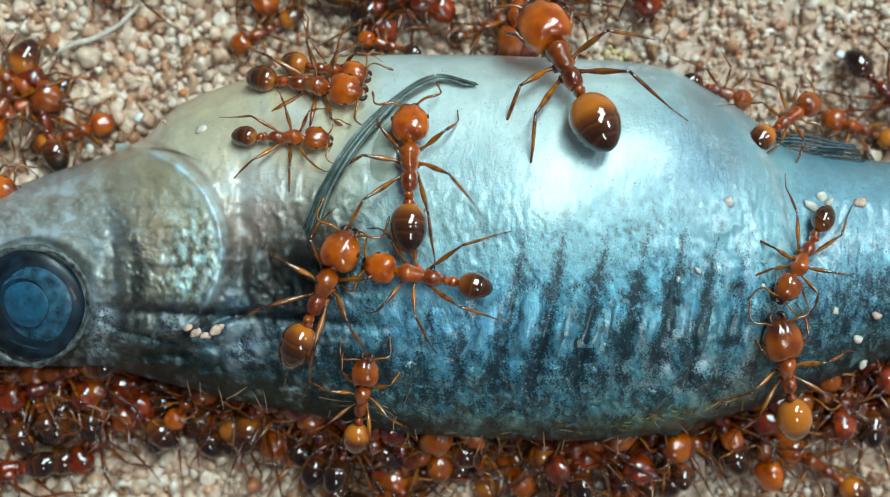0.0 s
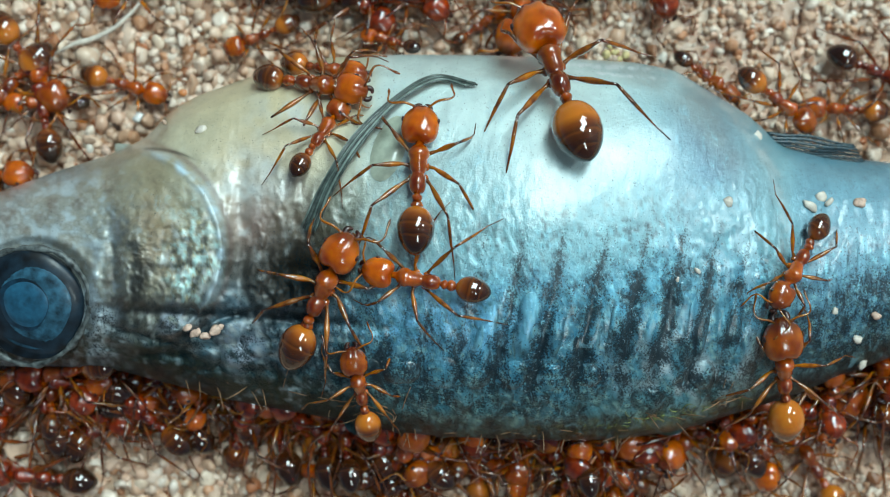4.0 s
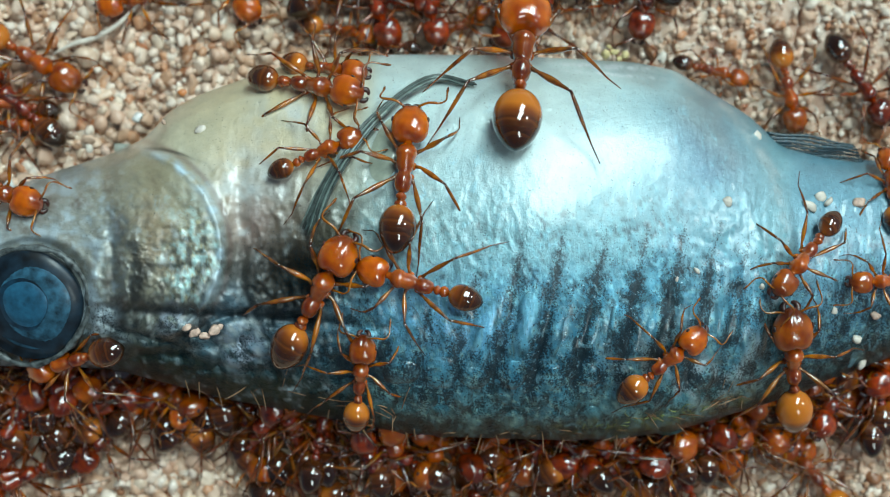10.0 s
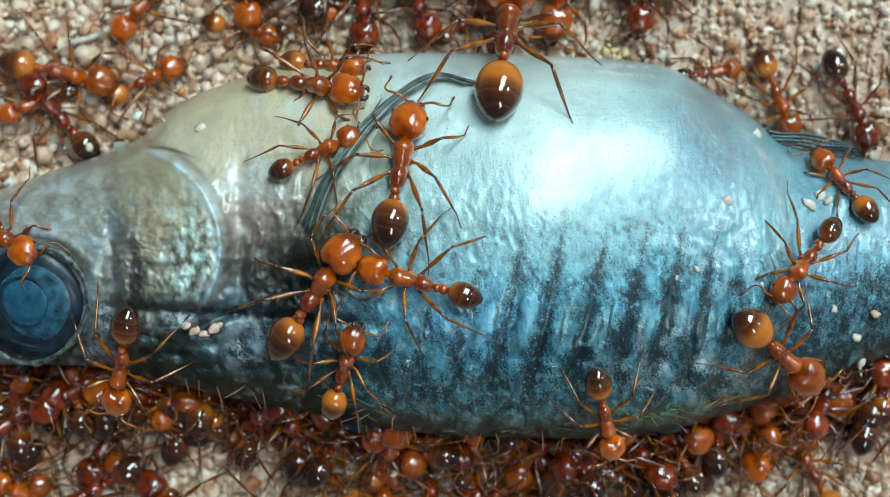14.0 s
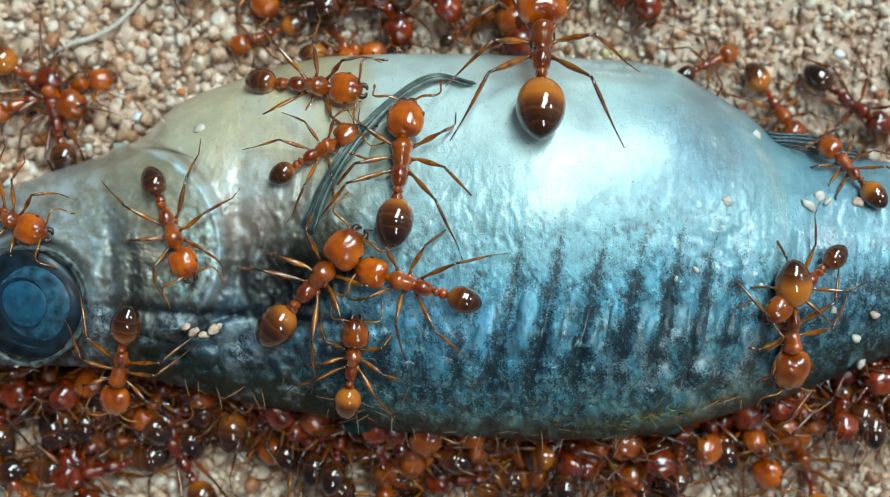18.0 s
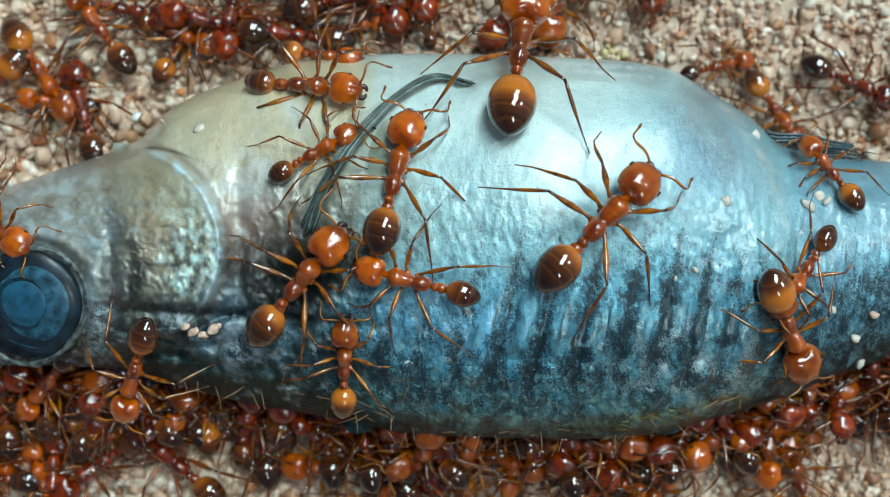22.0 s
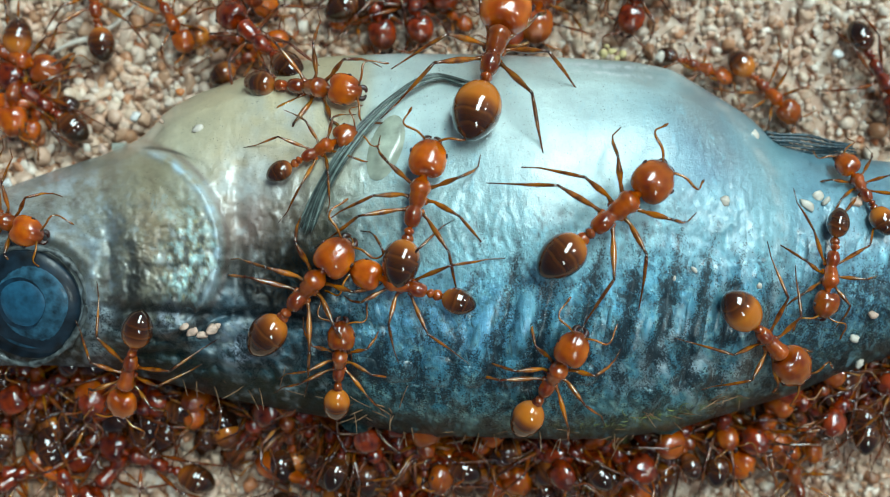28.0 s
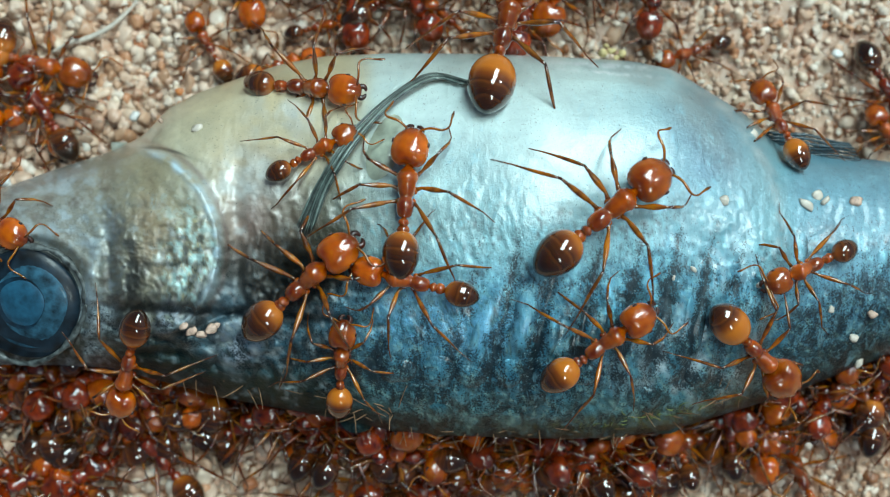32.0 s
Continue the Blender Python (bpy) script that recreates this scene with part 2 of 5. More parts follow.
M_YELLOW = plain("yellow_crumb", (0.62, 0.50, 0.24), 0.6, 0.0, 4000, 0.25)
M_ALGAE = plain("green_scum", (0.16, 0.20, 0.06), 0.6, 0.0, 6000, 0.6)


# ---- shape helpers ----
def mesh_from(name, verts, faces, mat, smooth=True):
    me = bpy.data.meshes.new(name)
    me.from_pydata([tuple(map(float, p)) for p in verts], [], [tuple(map(int, f)) for f in faces])
    if smooth:
        me.polygons.foreach_set("use_smooth", np.ones(len(me.polygons), dtype=bool))
    me.materials.append(mat)
    me.update()
    return me


def rings(sections, seg, closed=True):
    """Faces over a stack of rings with the same number of points."""
    f = []
    for i in range(sections - 1):
        for j in range(seg):
            k = (j + 1) % seg
            f.append((i * seg + j, i * seg + k, (i + 1) * seg + k, (i + 1) * seg + j))
    if closed:
        f.append(tuple(range(seg - 1, -1, -1)))
        f.append(tuple((sections - 1) * seg + j for j in range(seg)))
    return f


def lathe(profile, seg=18, wide=1.0, tall=1.0, lift=None):
    """Revolve (x, r) about the x axis; lift(x) raises the axis."""
    v = []
    for x, r in profile:
        for j in range(seg):
            a = 2 * math.pi * j / seg
            v.append((x, r * wide * math.cos(a), r * tall * math.sin(a) + (lift(x) if lift else 0)))
    return v, rings(len(profile), seg)


def tube(points, radii, seg=7):
    pts = [Vector(p) for p in points]
    v = []
    side = None
    for i, p in enumerate(pts):
        d = (pts[min(i + 1, len(pts) - 1)] - pts[max(i - 1, 0)]).normalized()
        ref = side if side is not None else (Vector((0, 0, 1)) if abs(d.z) < 0.9 else Vector((1, 0, 0)))
        side = (ref - d * ref.dot(d)).normalized()
        other = d.cross(side)
        for j in range(seg):
            a = 2 * math.pi * j / seg
            v.append(p + (side * math.cos(a) + other * math.sin(a)) * radii[i])
    return v, rings(len(pts), seg)


def bent(points, n=5):
    """A smooth polyline through the points (Catmull-Rom)."""
    p = [np.array(q, float) for q in points]
    p = [2 * p[0] - p[1]] + p + [2 * p[-1] - p[-2]]
    out = []
    for i in range(1, len(p) - 2):
        for k in range(n):
            t = k / n
            out.append(0.5 * (2 * p[i] + (p[i + 1] - p[i - 1]) * t + (2 * p[i - 1] - 5 * p[i] + 4 * p[i + 1] - p[i + 2]) * t * t
                              + (3 * p[i] - p[i - 1] - 3 * p[i + 1] + p[i + 2]) * t ** 3))
    return out + [p[-2]]


def part(name, me, parent, label="", at=None):
    ob = new(name, me)
    ob.parent = parent
    if at is not None:
        ob.matrix_basis = at
    if label:
        ob["label"] = label
    return ob


def hashed(ix, iy, seed):
    return (np.sin(ix * 127.1 + iy * 311.7 + seed * 74.7) * 43758.5453) % 1.0


def value_noise(x, y, seed=0):
    ix, iy = np.floor(x), np.floor(y)
    fx, fy = x - ix, y - iy
    fx, fy = fx * fx * (3 - 2 * fx), fy * fy * (3 - 2 * fy)
    a, b, c, d = hashed(ix, iy, seed), hashed(ix + 1, iy, seed), hashed(ix, iy + 1, seed), hashed(ix + 1, iy + 1, seed)
    return (a * (1 - fx) + b * fx) * (1 - fy) + (c * (1 - fx) + d * fx) * fy


def fbm(x, y, seed=0, octaves=4):
    s, amp = 0, 0.5
    for o in range(octaves):
        s = s + amp * value_noise(x * 2 ** o, y * 2 ** o, seed + o)
        amp /= 2
    return s


def sig(x):
    return 1 / (1 + np.exp(-np.clip(x, -40, 40)))


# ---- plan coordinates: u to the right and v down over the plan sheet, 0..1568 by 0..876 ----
def place(u, v, z):
    return np.stack([(u - 784) * K * (HC - z), (438 - v) * K * (HC - z), z + 0 * u], -1)


# ---- the fish's form ----
TOP_U = [-520, -420, -300, -150, 0, 100, 200, 260, 300, 350, 420, 500, 580, 700, 850, 1000, 1120, 1190, 1250, 1320, 1380, 1450, 1568, 1800, 2100, 2350, 2420]
TOP_V = [500, 440, 400, 368, 338, 302, 270, 242, 196, 168, 143, 116, 101, 96, 97, 103, 110, 124, 160, 203, 258, 275, 286, 320, 380, 425, 440]
BOT_U = [-520, -420, -300, -150, 0, 100, 200, 300, 400, 500, 600, 700, 800, 900, 1000, 1100, 1200, 1300, 1400, 1450, 1568, 1800, 2100, 2350, 2420]
BOT_V = [520, 575, 610, 634, 645, 645, 650, 676, 703, 722, 740, 762, 770, 773, 776, 773, 757, 727, 697, 675, 630, 580, 530, 490, 480]
THICK_U = [-520, -420, -300, -150, 0, 300, 600, 950, 1250, 1400, 1600, 2000, 2300, 2420]
THICK_T = [0.2, 0.8, 1.5, 2.1, 2.4, 2.8, 3.0, 3.3, 3.0, 2.55, 2.2, 1.4, 0.7, 0.4]
AXIS = np.arange(-520, 2421, 5.0)


def softened(us, vs, width):
    y = np.interp(AXIS, us, vs)
    k = np.hanning(width)
    pad = np.pad(y, width // 2, mode="edge")
    return np.convolve(pad, k / k.sum(), "valid")[:len(AXIS)]


TOP, BOT, THICK = softened(TOP_U, TOP_V, 11), softened(BOT_U, BOT_V, 15), softened(THICK_U, THICK_T, 41)


def outline(u):
    return np.interp(u, AXIS, TOP), np.interp(u, AXIS, BOT)


COLUMNS = [480, 552, 624, 692, 762, 832, 902, 973, 1046, 1117, 1183, 1244, 1300, 1355]


def ribs(u, v):
    """Counts the dark columns between the rows of scales on the flank: whole numbers on a column."""
    return np.interp(u + 0.22 * (v - 526) + 14 * (fbm(u / 50, v / 50, 3) - 0.47), COLUMNS, range(len(COLUMNS)))


def relief(u, v):
    """Height of the skin's forms in millimetres: gill cover, belly's hind edge, rib rows, scales, creases."""
    d = np.zeros(np.shape(u))
    s = np.hypot((u - 205) / 195, (v - 440) / 190)
    d += 0.42 * sig((1 - s) * 34) * sig((u - 200) / 12)
    d += 0.09 * np.exp(-((s - 0.95) / 0.03) ** 2) * sig((u - 220) / 20)
    edge = np.interp(v, [100, 120, 200, 300, 400, 500, 600, 700, 780], [1100, 1180, 1300, 1368, 1392, 1385, 1345, 1290, 1240])
    d += 0.26 * sig((edge - u) / 9)
    d -= 0.16 * np.exp(-((u - 203 - 0.06 * (v - 470)) / 12) ** 2) * sig((v - 380) / 20) * sig((590 - v) / 20)
    # rib-like rows of big scales along the flank
    row = ribs(u, v)
    env = sig((u - 850) / 40) * sig((1330 - u) / 30) * sig((v - 500) / 18) * sig((705 - v) / 16)
    d += 0.17 * env * (np.abs(np.sin(math.pi * row)) ** 0.8 - 0.5)
    env2 = sig((u - 630) / 30) * sig((960 - u) / 60) * sig((v - 500) / 16) * sig((650 - v) / 16)
    d += 0.10 * env2 * (np.abs(np.sin(math.pi * (u + 0.3 * v) / 72)) ** 0.8 - 0.5) * (0.4 + fbm(u / 45, v / 45, 9))
    hind = sig((u - 1400) / 20)
    d += 0.035 * hind * np.abs(np.sin(math.pi * (u + 14 * fbm(u / 30, v / 30, 77)) / 24)) * sig((v - 330) / 20) * (2 * fbm(u / 40, v / 50, 78) - 0.2)
    # crease below the gill cover, jaw, pit behind the fin's root, eye socket
    d -= 0.25 * np.exp(-((v - 552 - 0.06 * (u - 300)) / 12) ** 2) * sig((u - 190) / 20) * sig((640 - u) / 40)
    d -= 0.36 * np.exp(-((u - 505) / 75) ** 2 - ((v - 482) / 70) ** 2)
    d -= 0.16 * np.exp(-((u - 425) / 16) ** 2) * sig((v - 300) / 25) * sig((560 - v) / 20)
    r = np.hypot(u - 58, v - 532)
    d -= 0.35 * sig((112 - r) / 8)
    d += 0.10 * np.exp(-((r - 118) / 9) ** 2)
    d += 0.12 * np.exp(-((u - 172 - 9 * np.sin(v / 30)) / 9) ** 2) * sig((v - 430) / 15) * sig((605 - v) / 12)
    for a, b, w in ((572, 26, 6), (612, 12, 7), (640, -14, 6)):
        d -= 0.14 * np.exp(-((v - a - b * np.sin((u - 190) / 58)) / w) ** 2) * sig((u - 185) / 10) * sig((470 - u) / 25)
    # wrinkles
    foil = 1 - np.abs(2 * fbm(u / 20 + 1.8 * fbm(u / 40, v / 40, 71), v / 38, 70, 4) - 0.94) * 3
    d += 0.042 * np.clip(foil, 0, 1) * sig((u - 660) / 15) * sig((v - 190) / 40) * sig((640 - v) / 40) * (0.2 + 1.1 * np.exp(-((u - 850) / 90) ** 2 - ((v - 400) / 75) ** 2) + 1.2 * np.exp(-((u - 1305) / 80) ** 2 - ((v - 400) / 100) ** 2)) * (1 - 0.97 * np.exp(-(((u - 1040) / 200) ** 2 + ((v - 270) / 130) ** 2) ** 2))
    crumple = 1 - np.abs(2 * fbm(u / 30, v / 34, 80, 4) - 0.94) * 3
    d += 0.09 * np.clip(crumple, 0, 1) * sig((u - 150) / 15) * sig((650 - u) / 20) * sig((v - 330) / 40)
    d += 0.10 * (fbm(u / 55, v / 55, 21) - 0.47) * (1 - 0.8 * np.exp(-((u - 1020) / 170) ** 2 - ((v - 280) / 120) ** 2)) + 0.030 * (fbm(u / 9, v / 26, 33) - 0.47) * (1 - 0.75 * np.exp(-((u - 1030) / 170) ** 2 - ((v - 280) / 120) ** 2))
    d += 0.07 * (fbm(u / 16, v / 30, 40) - 0.47) * sig((u - 190) / 10) * sig((660 - u) / 20) * sig((v - 540) / 15)
    return d


def skin_z(u, v, detail=True):
    """Height of the fish's upper side over the plan; below zero outside."""
    t, b = outline(u)
    c, h = (t + b) / 2, np.maximum((b - t) / 2, 1)
    w = (v - c) / h
    th = np.interp(u, AXIS, THICK)
    inside = np.clip(1 - np.abs(w) ** 2.3, 0, 1)
    z = th * (0.84 + inside ** 0.55)
    if detail:
        z = z + relief(u, v) * np.clip(inside * 4, 0, 1)
    return z * MM, inside


def height_sheet():
    """Height of fish or sand over the plan every 10 units, smoothed as an ant's feet would feel it."""
    U, V = np.meshgrid(np.arange(-700, 2401, 10.0), np.arange(-500, 1401, 10.0), indexing="ij")
    z, ins = skin_z(U, V)
    z = np.where(ins > 0, z, 0.0002)
    for _ in range(2):
        p = np.pad(z, 1, mode="edge")
        z = sum(p[1 + i:p.shape[0] - 1 + i, 1 + j:p.shape[1] - 1 + j] for i in (-1, 0, 1) for j in (-1, 0, 1)) / 9
    return z


SHEET = height_sheet()


def support(u, v):
    """Smoothed height of whatever lies there: fish or sand."""
    x, y = min(max((u + 700) / 10, 0), SHEET.shape[0] - 1.001), min(max((v + 500) / 10, 0), SHEET.shape[1] - 1.001)
    i, j = int(x), int(y)
    f, g = x - i, y - j
    return float((SHEET[i, j] * (1 - f) + SHEET[i + 1, j] * f) * (1 - g) + (SHEET[i, j + 1] * (1 - f) + SHEET[i + 1, j + 1] * f) * g)


def paint(me, UU, VV, rim=None):
    """The skin's colours, with some shade and glints painted in: silver belly, steel-blue flank, dark back, yellowish
    fore belly, golden gill cover.
    """
    t, b = outline(UU)
    w = (VV - t) / np.maximum(b - t, 1)
    nz = fbm(UU / 70, VV / 70, 5) - 0.47
    nf = fbm(UU / 16, VV / 16, 8) - 0.47
    belly, steel, dark = np.array((0.25, 0.53, 0.60)), np.array((0.038, 0.29, 0.46)), np.array((0.10, 0.23, 0.21))
    yellow, pink, gold = np.array((0.68, 0.58, 0.36)), np.array((0.33, 0.20, 0.165)), np.array((0.33, 0.285, 0.16))
    grey = np.array((0.25, 0.25, 0.235))

    def blend(a, bcol, f):
        return a * (1 - f[:, None]) + bcol * f[:, None]
    back = sig((w - np.interp(UU, [650, 850, 1000, 1300], [0.62, 0.60, 0.56, 0.53]) - 0.20 * nz - 0.10 * nf) * 26)
    # the back is dark itself; its paint also carries shade on the lower side
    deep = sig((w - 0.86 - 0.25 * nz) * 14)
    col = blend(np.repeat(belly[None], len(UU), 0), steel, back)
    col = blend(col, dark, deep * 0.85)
    # dark gaps between the rib rows
    gap = 1 - np.abs(np.sin(math.pi * ribs(UU, VV)))
    tall = np.clip((VV - 385) / 130, 0, 1)
    column = gap ** (4.5 - 3.0 * tall) * sig((UU - 850 + 1.6 * np.maximum(0, VV - 480)) / 16) * sig((1325 - UU) / 20) * sig((VV - 405 - 90 * nz) / 14) * sig((668 - VV) / 16)
    crest = np.clip(1 - gap, 0, 1) ** 3 * sig((UU - 840) / 30) * sig((1320 - UU) / 30) * sig((VV - 500) / 14) * sig((650 - VV) / 16)
    col = blend(col, np.array((0.20, 0.62, 0.80)), np.clip(crest * (0.34 + 1.8 * nf), 0, 0.7))
    rib = column
    fore = sig((668 - UU - 40 * nz) / (20 + 0.25 * np.maximum(0, VV - 190))) * sig((420 - VV - 60 * nz) / 40)
    col = blend(col, yellow, fore * sig((UU - 200) / 60))
    pinkish = np.exp(-((UU - 450) / 80) ** 2 - ((VV - 400) / 110) ** 2)
    col = blend(col, pink, np.clip(pinkish * 0.95, 0, 1))
    # shade of the hollow behind the fin's root, painted dark
    pit_shade = np.exp(-((UU - 505) / 80) ** 2 - ((VV - 488) / 72) ** 2) + 0.8 * np.exp(-((UU - 590) / 60) ** 2 - ((VV - 455) / 75) ** 2)
    col = blend(col, np.array((0.045, 0.04, 0.025)), np.clip(pit_shade * (1.3 + 1.2 * nf), 0, 0.96))
    s = np.hypot((UU - 205) / 195, (VV - 440) / 190)
    cover = sig((1 - s) * 20)
    col = blend(col, gold, cover * 0.85)
    tan = np.exp(-((UU - 270) / 45) ** 2 - ((VV - 420) / 95) ** 2) * cover
    col = blend(col, np.array((0.36, 0.26, 0.15)), np.clip(tan * (0.9 + 1.5 * nf), 0, 0.95))
    # glitter of the gill cover painted as pale cyan, gold and dark specks
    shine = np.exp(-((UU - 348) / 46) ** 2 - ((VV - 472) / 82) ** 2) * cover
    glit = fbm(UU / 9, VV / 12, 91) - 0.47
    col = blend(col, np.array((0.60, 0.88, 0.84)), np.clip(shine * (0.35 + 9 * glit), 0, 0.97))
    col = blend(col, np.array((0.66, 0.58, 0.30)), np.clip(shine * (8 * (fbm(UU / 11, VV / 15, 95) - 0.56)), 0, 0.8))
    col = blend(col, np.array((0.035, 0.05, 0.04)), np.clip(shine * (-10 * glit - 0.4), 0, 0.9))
    lip = np.exp(-((s - 0.955) / 0.04) ** 2) * sig((UU - 270) / 30) * sig((540 - VV) / 40)
    col = blend(col, np.array((0.62, 0.84, 0.95)), np.clip(lip * (0.8 + 4 * nf), 0, 1))
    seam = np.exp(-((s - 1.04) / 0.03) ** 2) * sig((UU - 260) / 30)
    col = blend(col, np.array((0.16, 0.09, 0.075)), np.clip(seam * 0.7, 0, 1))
    snout = sig((190 - UU) / 30)
    col = blend(col, grey, snout * (1 - cover * 0.3))
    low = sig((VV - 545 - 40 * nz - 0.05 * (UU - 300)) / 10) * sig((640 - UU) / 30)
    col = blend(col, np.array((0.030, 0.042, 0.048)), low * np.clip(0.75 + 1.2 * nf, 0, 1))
    rust = np.exp(-((VV - b + 8) / 26) ** 2) * np.clip(0.4 + 2 * nf, 0, 1) * sig((UU - 600) / 60)
    col = blend(col, np.array((0.22, 0.22, 0.12)), np.clip(rust * 0.6, 0, 1))
    top_tint = np.exp(-((UU - 1255) / 95) ** 2 - ((VV - 270) / 125) ** 2)
    col = blend(col, np.array((0.13, 0.30, 0.42)), np.clip(top_tint * (0.9 + 1.2 * nz), 0, 1))
    edge = np.interp(VV, [100, 120, 200, 300, 400, 500, 600, 700, 780], [1100, 1180, 1300, 1368, 1392, 1385, 1345, 1290, 1240])
    col = blend(col, np.array((0.55, 0.68, 0.70)), np.exp(-((UU - edge + 6) / 11) ** 2) * np.clip(0.5 + 2 * nf, 0, 0.8))
    skin_grey = np.exp(-((UU - edge + 60) / 50) ** 2) * sig((330 - VV) / 30)
    col = blend(col, np.array((0.22, 0.31, 0.34)), np.clip(skin_grey * (0.6 + 1.5 * nz), 0, 0.8))
    hind = sig((UU - 1395) / 10)
    col = blend(col, np.array((0.13, 0.32, 0.43)), hind * 0.8 * (1 - deep))
    n7 = fbm(UU / 8, VV / 8, 14) - 0.47
    n20 = fbm(UU / 24, VV / 24, 15) - 0.47
    mott = sig((600 - UU) / 30) * np.clip(sig((VV - 400) / 30) + 0.45 * sig((300 - UU) / 40), 0, 1)
    col = blend(col, np.array((0.10, 0.095, 0.08)), np.clip(mott * (n20 * 2.2 + n7 * 1.6), 0, 0.65))
    col = blend(col, np.array((0.52, 0.58, 0.58)), np.clip(mott * (-n20 * 2.2 - n7 * 1.6 - 0.12), 0, 0.7))
    # shade painted along the carved cheek groove
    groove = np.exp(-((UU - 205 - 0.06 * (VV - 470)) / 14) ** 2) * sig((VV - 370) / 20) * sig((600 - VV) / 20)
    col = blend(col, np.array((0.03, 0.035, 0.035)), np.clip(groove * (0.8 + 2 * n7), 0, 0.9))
    # foil-like sparkle of the flank, painted as pale and dark specks
    spark = fbm(UU / 6.5, VV / 9, 97, 3) - 0.44
    flank = sig((UU - 640) / 20) * sig((w - 0.42) * 12) * (1 - deep)
    col = blend(col, np.array((0.26, 0.66, 0.76)), np.clip(flank * (7 * spark - 0.5), 0, 0.85))
    col = blend(col, np.array((0.010, 0.035, 0.055)), np.clip(flank * (-6 * spark - 0.55 + 2.5 * n20), 0, 0.75))
    col = blend(col, np.array((0.006, 0.040, 0.056)), np.clip(rib ** 1.3 * (0.52 + 2.5 * n7 + 1.8 * n20), 0, 0.8))
    fleck = 0.6 * fbm(UU / 24, VV / 13, 98, 3) + 0.4 * fbm(UU / 9, VV / 7, 99, 3) - 0.44
    jaw = low * sig((UU - 175) / 15)
    col = blend(col, np.array((0.50, 0.66, 0.72)), np.clip(jaw * (7 * fleck - 0.75), 0, 0.85))
    col = blend(col, np.array((0.020, 0.018, 0.014)), np.clip(jaw * (-7 * fleck - 0.45), 0, 0.85))
    under = sig((w - 0.70) * 18) * sig((UU - 620) / 25)
    col = blend(col, np.array((0.32, 0.60, 0.57)), np.clip(under * (9 * (fbm(UU / 6, VV / 6, 101, 3) - 0.44) - 0.75), 0, 0.8))
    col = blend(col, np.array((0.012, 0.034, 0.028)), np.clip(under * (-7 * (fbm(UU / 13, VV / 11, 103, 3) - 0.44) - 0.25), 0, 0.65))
    patch = sig((fbm(UU / 26, VV / 34, 107, 4) - 0.52) * 40) * np.exp(-((UU - 1215) / 110) ** 2 - ((VV - 645) / 70) ** 2)
    col = blend(col, np.array((0.46, 0.60, 0.64)), np.clip(patch * (1.1 + 1.8 * n7), 0, 0.9))
    brown = np.exp(-((UU - 525) / 66) ** 2 - ((VV - 385) / 72) ** 2)
    col = blend(col, np.array((0.13, 0.092, 0.055)), np.clip(brown * (0.85 + 2 * n7 + n20), 0, 0.9))
    # painted shade around the fin's root
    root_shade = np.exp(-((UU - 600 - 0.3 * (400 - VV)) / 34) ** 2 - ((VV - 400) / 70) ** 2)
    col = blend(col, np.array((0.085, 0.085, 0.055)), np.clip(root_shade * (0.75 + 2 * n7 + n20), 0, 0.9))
    # lower edge: brown-green skin, painted darker with shade by the sand
    keel_shade = sig((VV - b + 26 + 34 * sig((600 - UU) / 30) + 60 * n20) / 7)
    col = blend(col, np.array((0.035, 0.04, 0.024)), np.clip(keel_shade * (0.85 + 2.5 * n7), 0, 0.95))
    moss = np.exp(-((VV - b + 22) / 14) ** 2) * sig((UU - 980) / 30) * sig((1330 - UU) / 30)
    col = blend(col, np.array((0.17, 0.19, 0.06)), np.clip(moss * (0.3 + 4 * n7), 0, 0.85))
    # pale upper belly, painted lighter still where it faces the window
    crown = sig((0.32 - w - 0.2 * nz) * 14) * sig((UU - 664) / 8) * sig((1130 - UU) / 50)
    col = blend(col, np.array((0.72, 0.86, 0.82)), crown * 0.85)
    # white streaks: highlight of the wet upper edge, painted on
    ridge_glint = np.exp(-((UU - 1075) / 75) ** 2) * (np.exp(-((VV - 118 - 0.05 * (UU - 1075)) / 4) ** 2) + 0.7 * np.exp(-((VV - 131 - 0.09 * (UU - 1075)) / 3) ** 2))
    col = blend(col, np.array((0.85, 0.95, 0.97)), np.clip(ridge_glint * (0.8 + 5 * n7), 0, 0.95))
    lines = sig((fbm(UU / 7, VV / 60, 121, 3) - 0.47) * 30) * np.exp(-((UU - 1300) / 75) ** 2 - ((VV - 430) / 100) ** 2)
    col = blend(col, np.array((0.55, 0.85, 0.95)), np.clip(lines * (0.75 + 2 * n20), 0, 0.85))
    near = np.exp(-((UU - 800) / 135) ** 2 - ((VV - 570) / 56) ** 2)
    col = blend(col, np.array((0.20, 0.58, 0.84)), np.clip(near * (0.70 + 6 * n7 + 2 * n20), 0, 0.9))
    far = np.exp(-(((UU - 1150) / 180) ** 2 + ((VV - 562) / 98) ** 2) ** 1.5)
    col = blend(col, np.array((0.018, 0.115, 0.155)), np.clip(far * (0.50 + 3.4 * n7 + 2.0 * n20 - 0.22 * crest), 0, 0.85))
    # lilac jaw patches, with a wet glint painted as a narrow pale streak
    lilac_glint = np.exp(-((UU - 425) / 34) ** 2 - ((VV - 612) / 34) ** 2) + 0.8 * np.exp(-((UU - 305) / 26) ** 2 - ((VV - 560) / 24) ** 2)
    lilac_glint += 1.1 * np.exp(-((UU - 508) / 24) ** 2 - ((VV - 553) / 9) ** 2)
    col = blend(col, np.array((0.42, 0.50, 0.60)), np.clip(lilac_glint * (0.55 + 4 * n7), 0, 0.85))
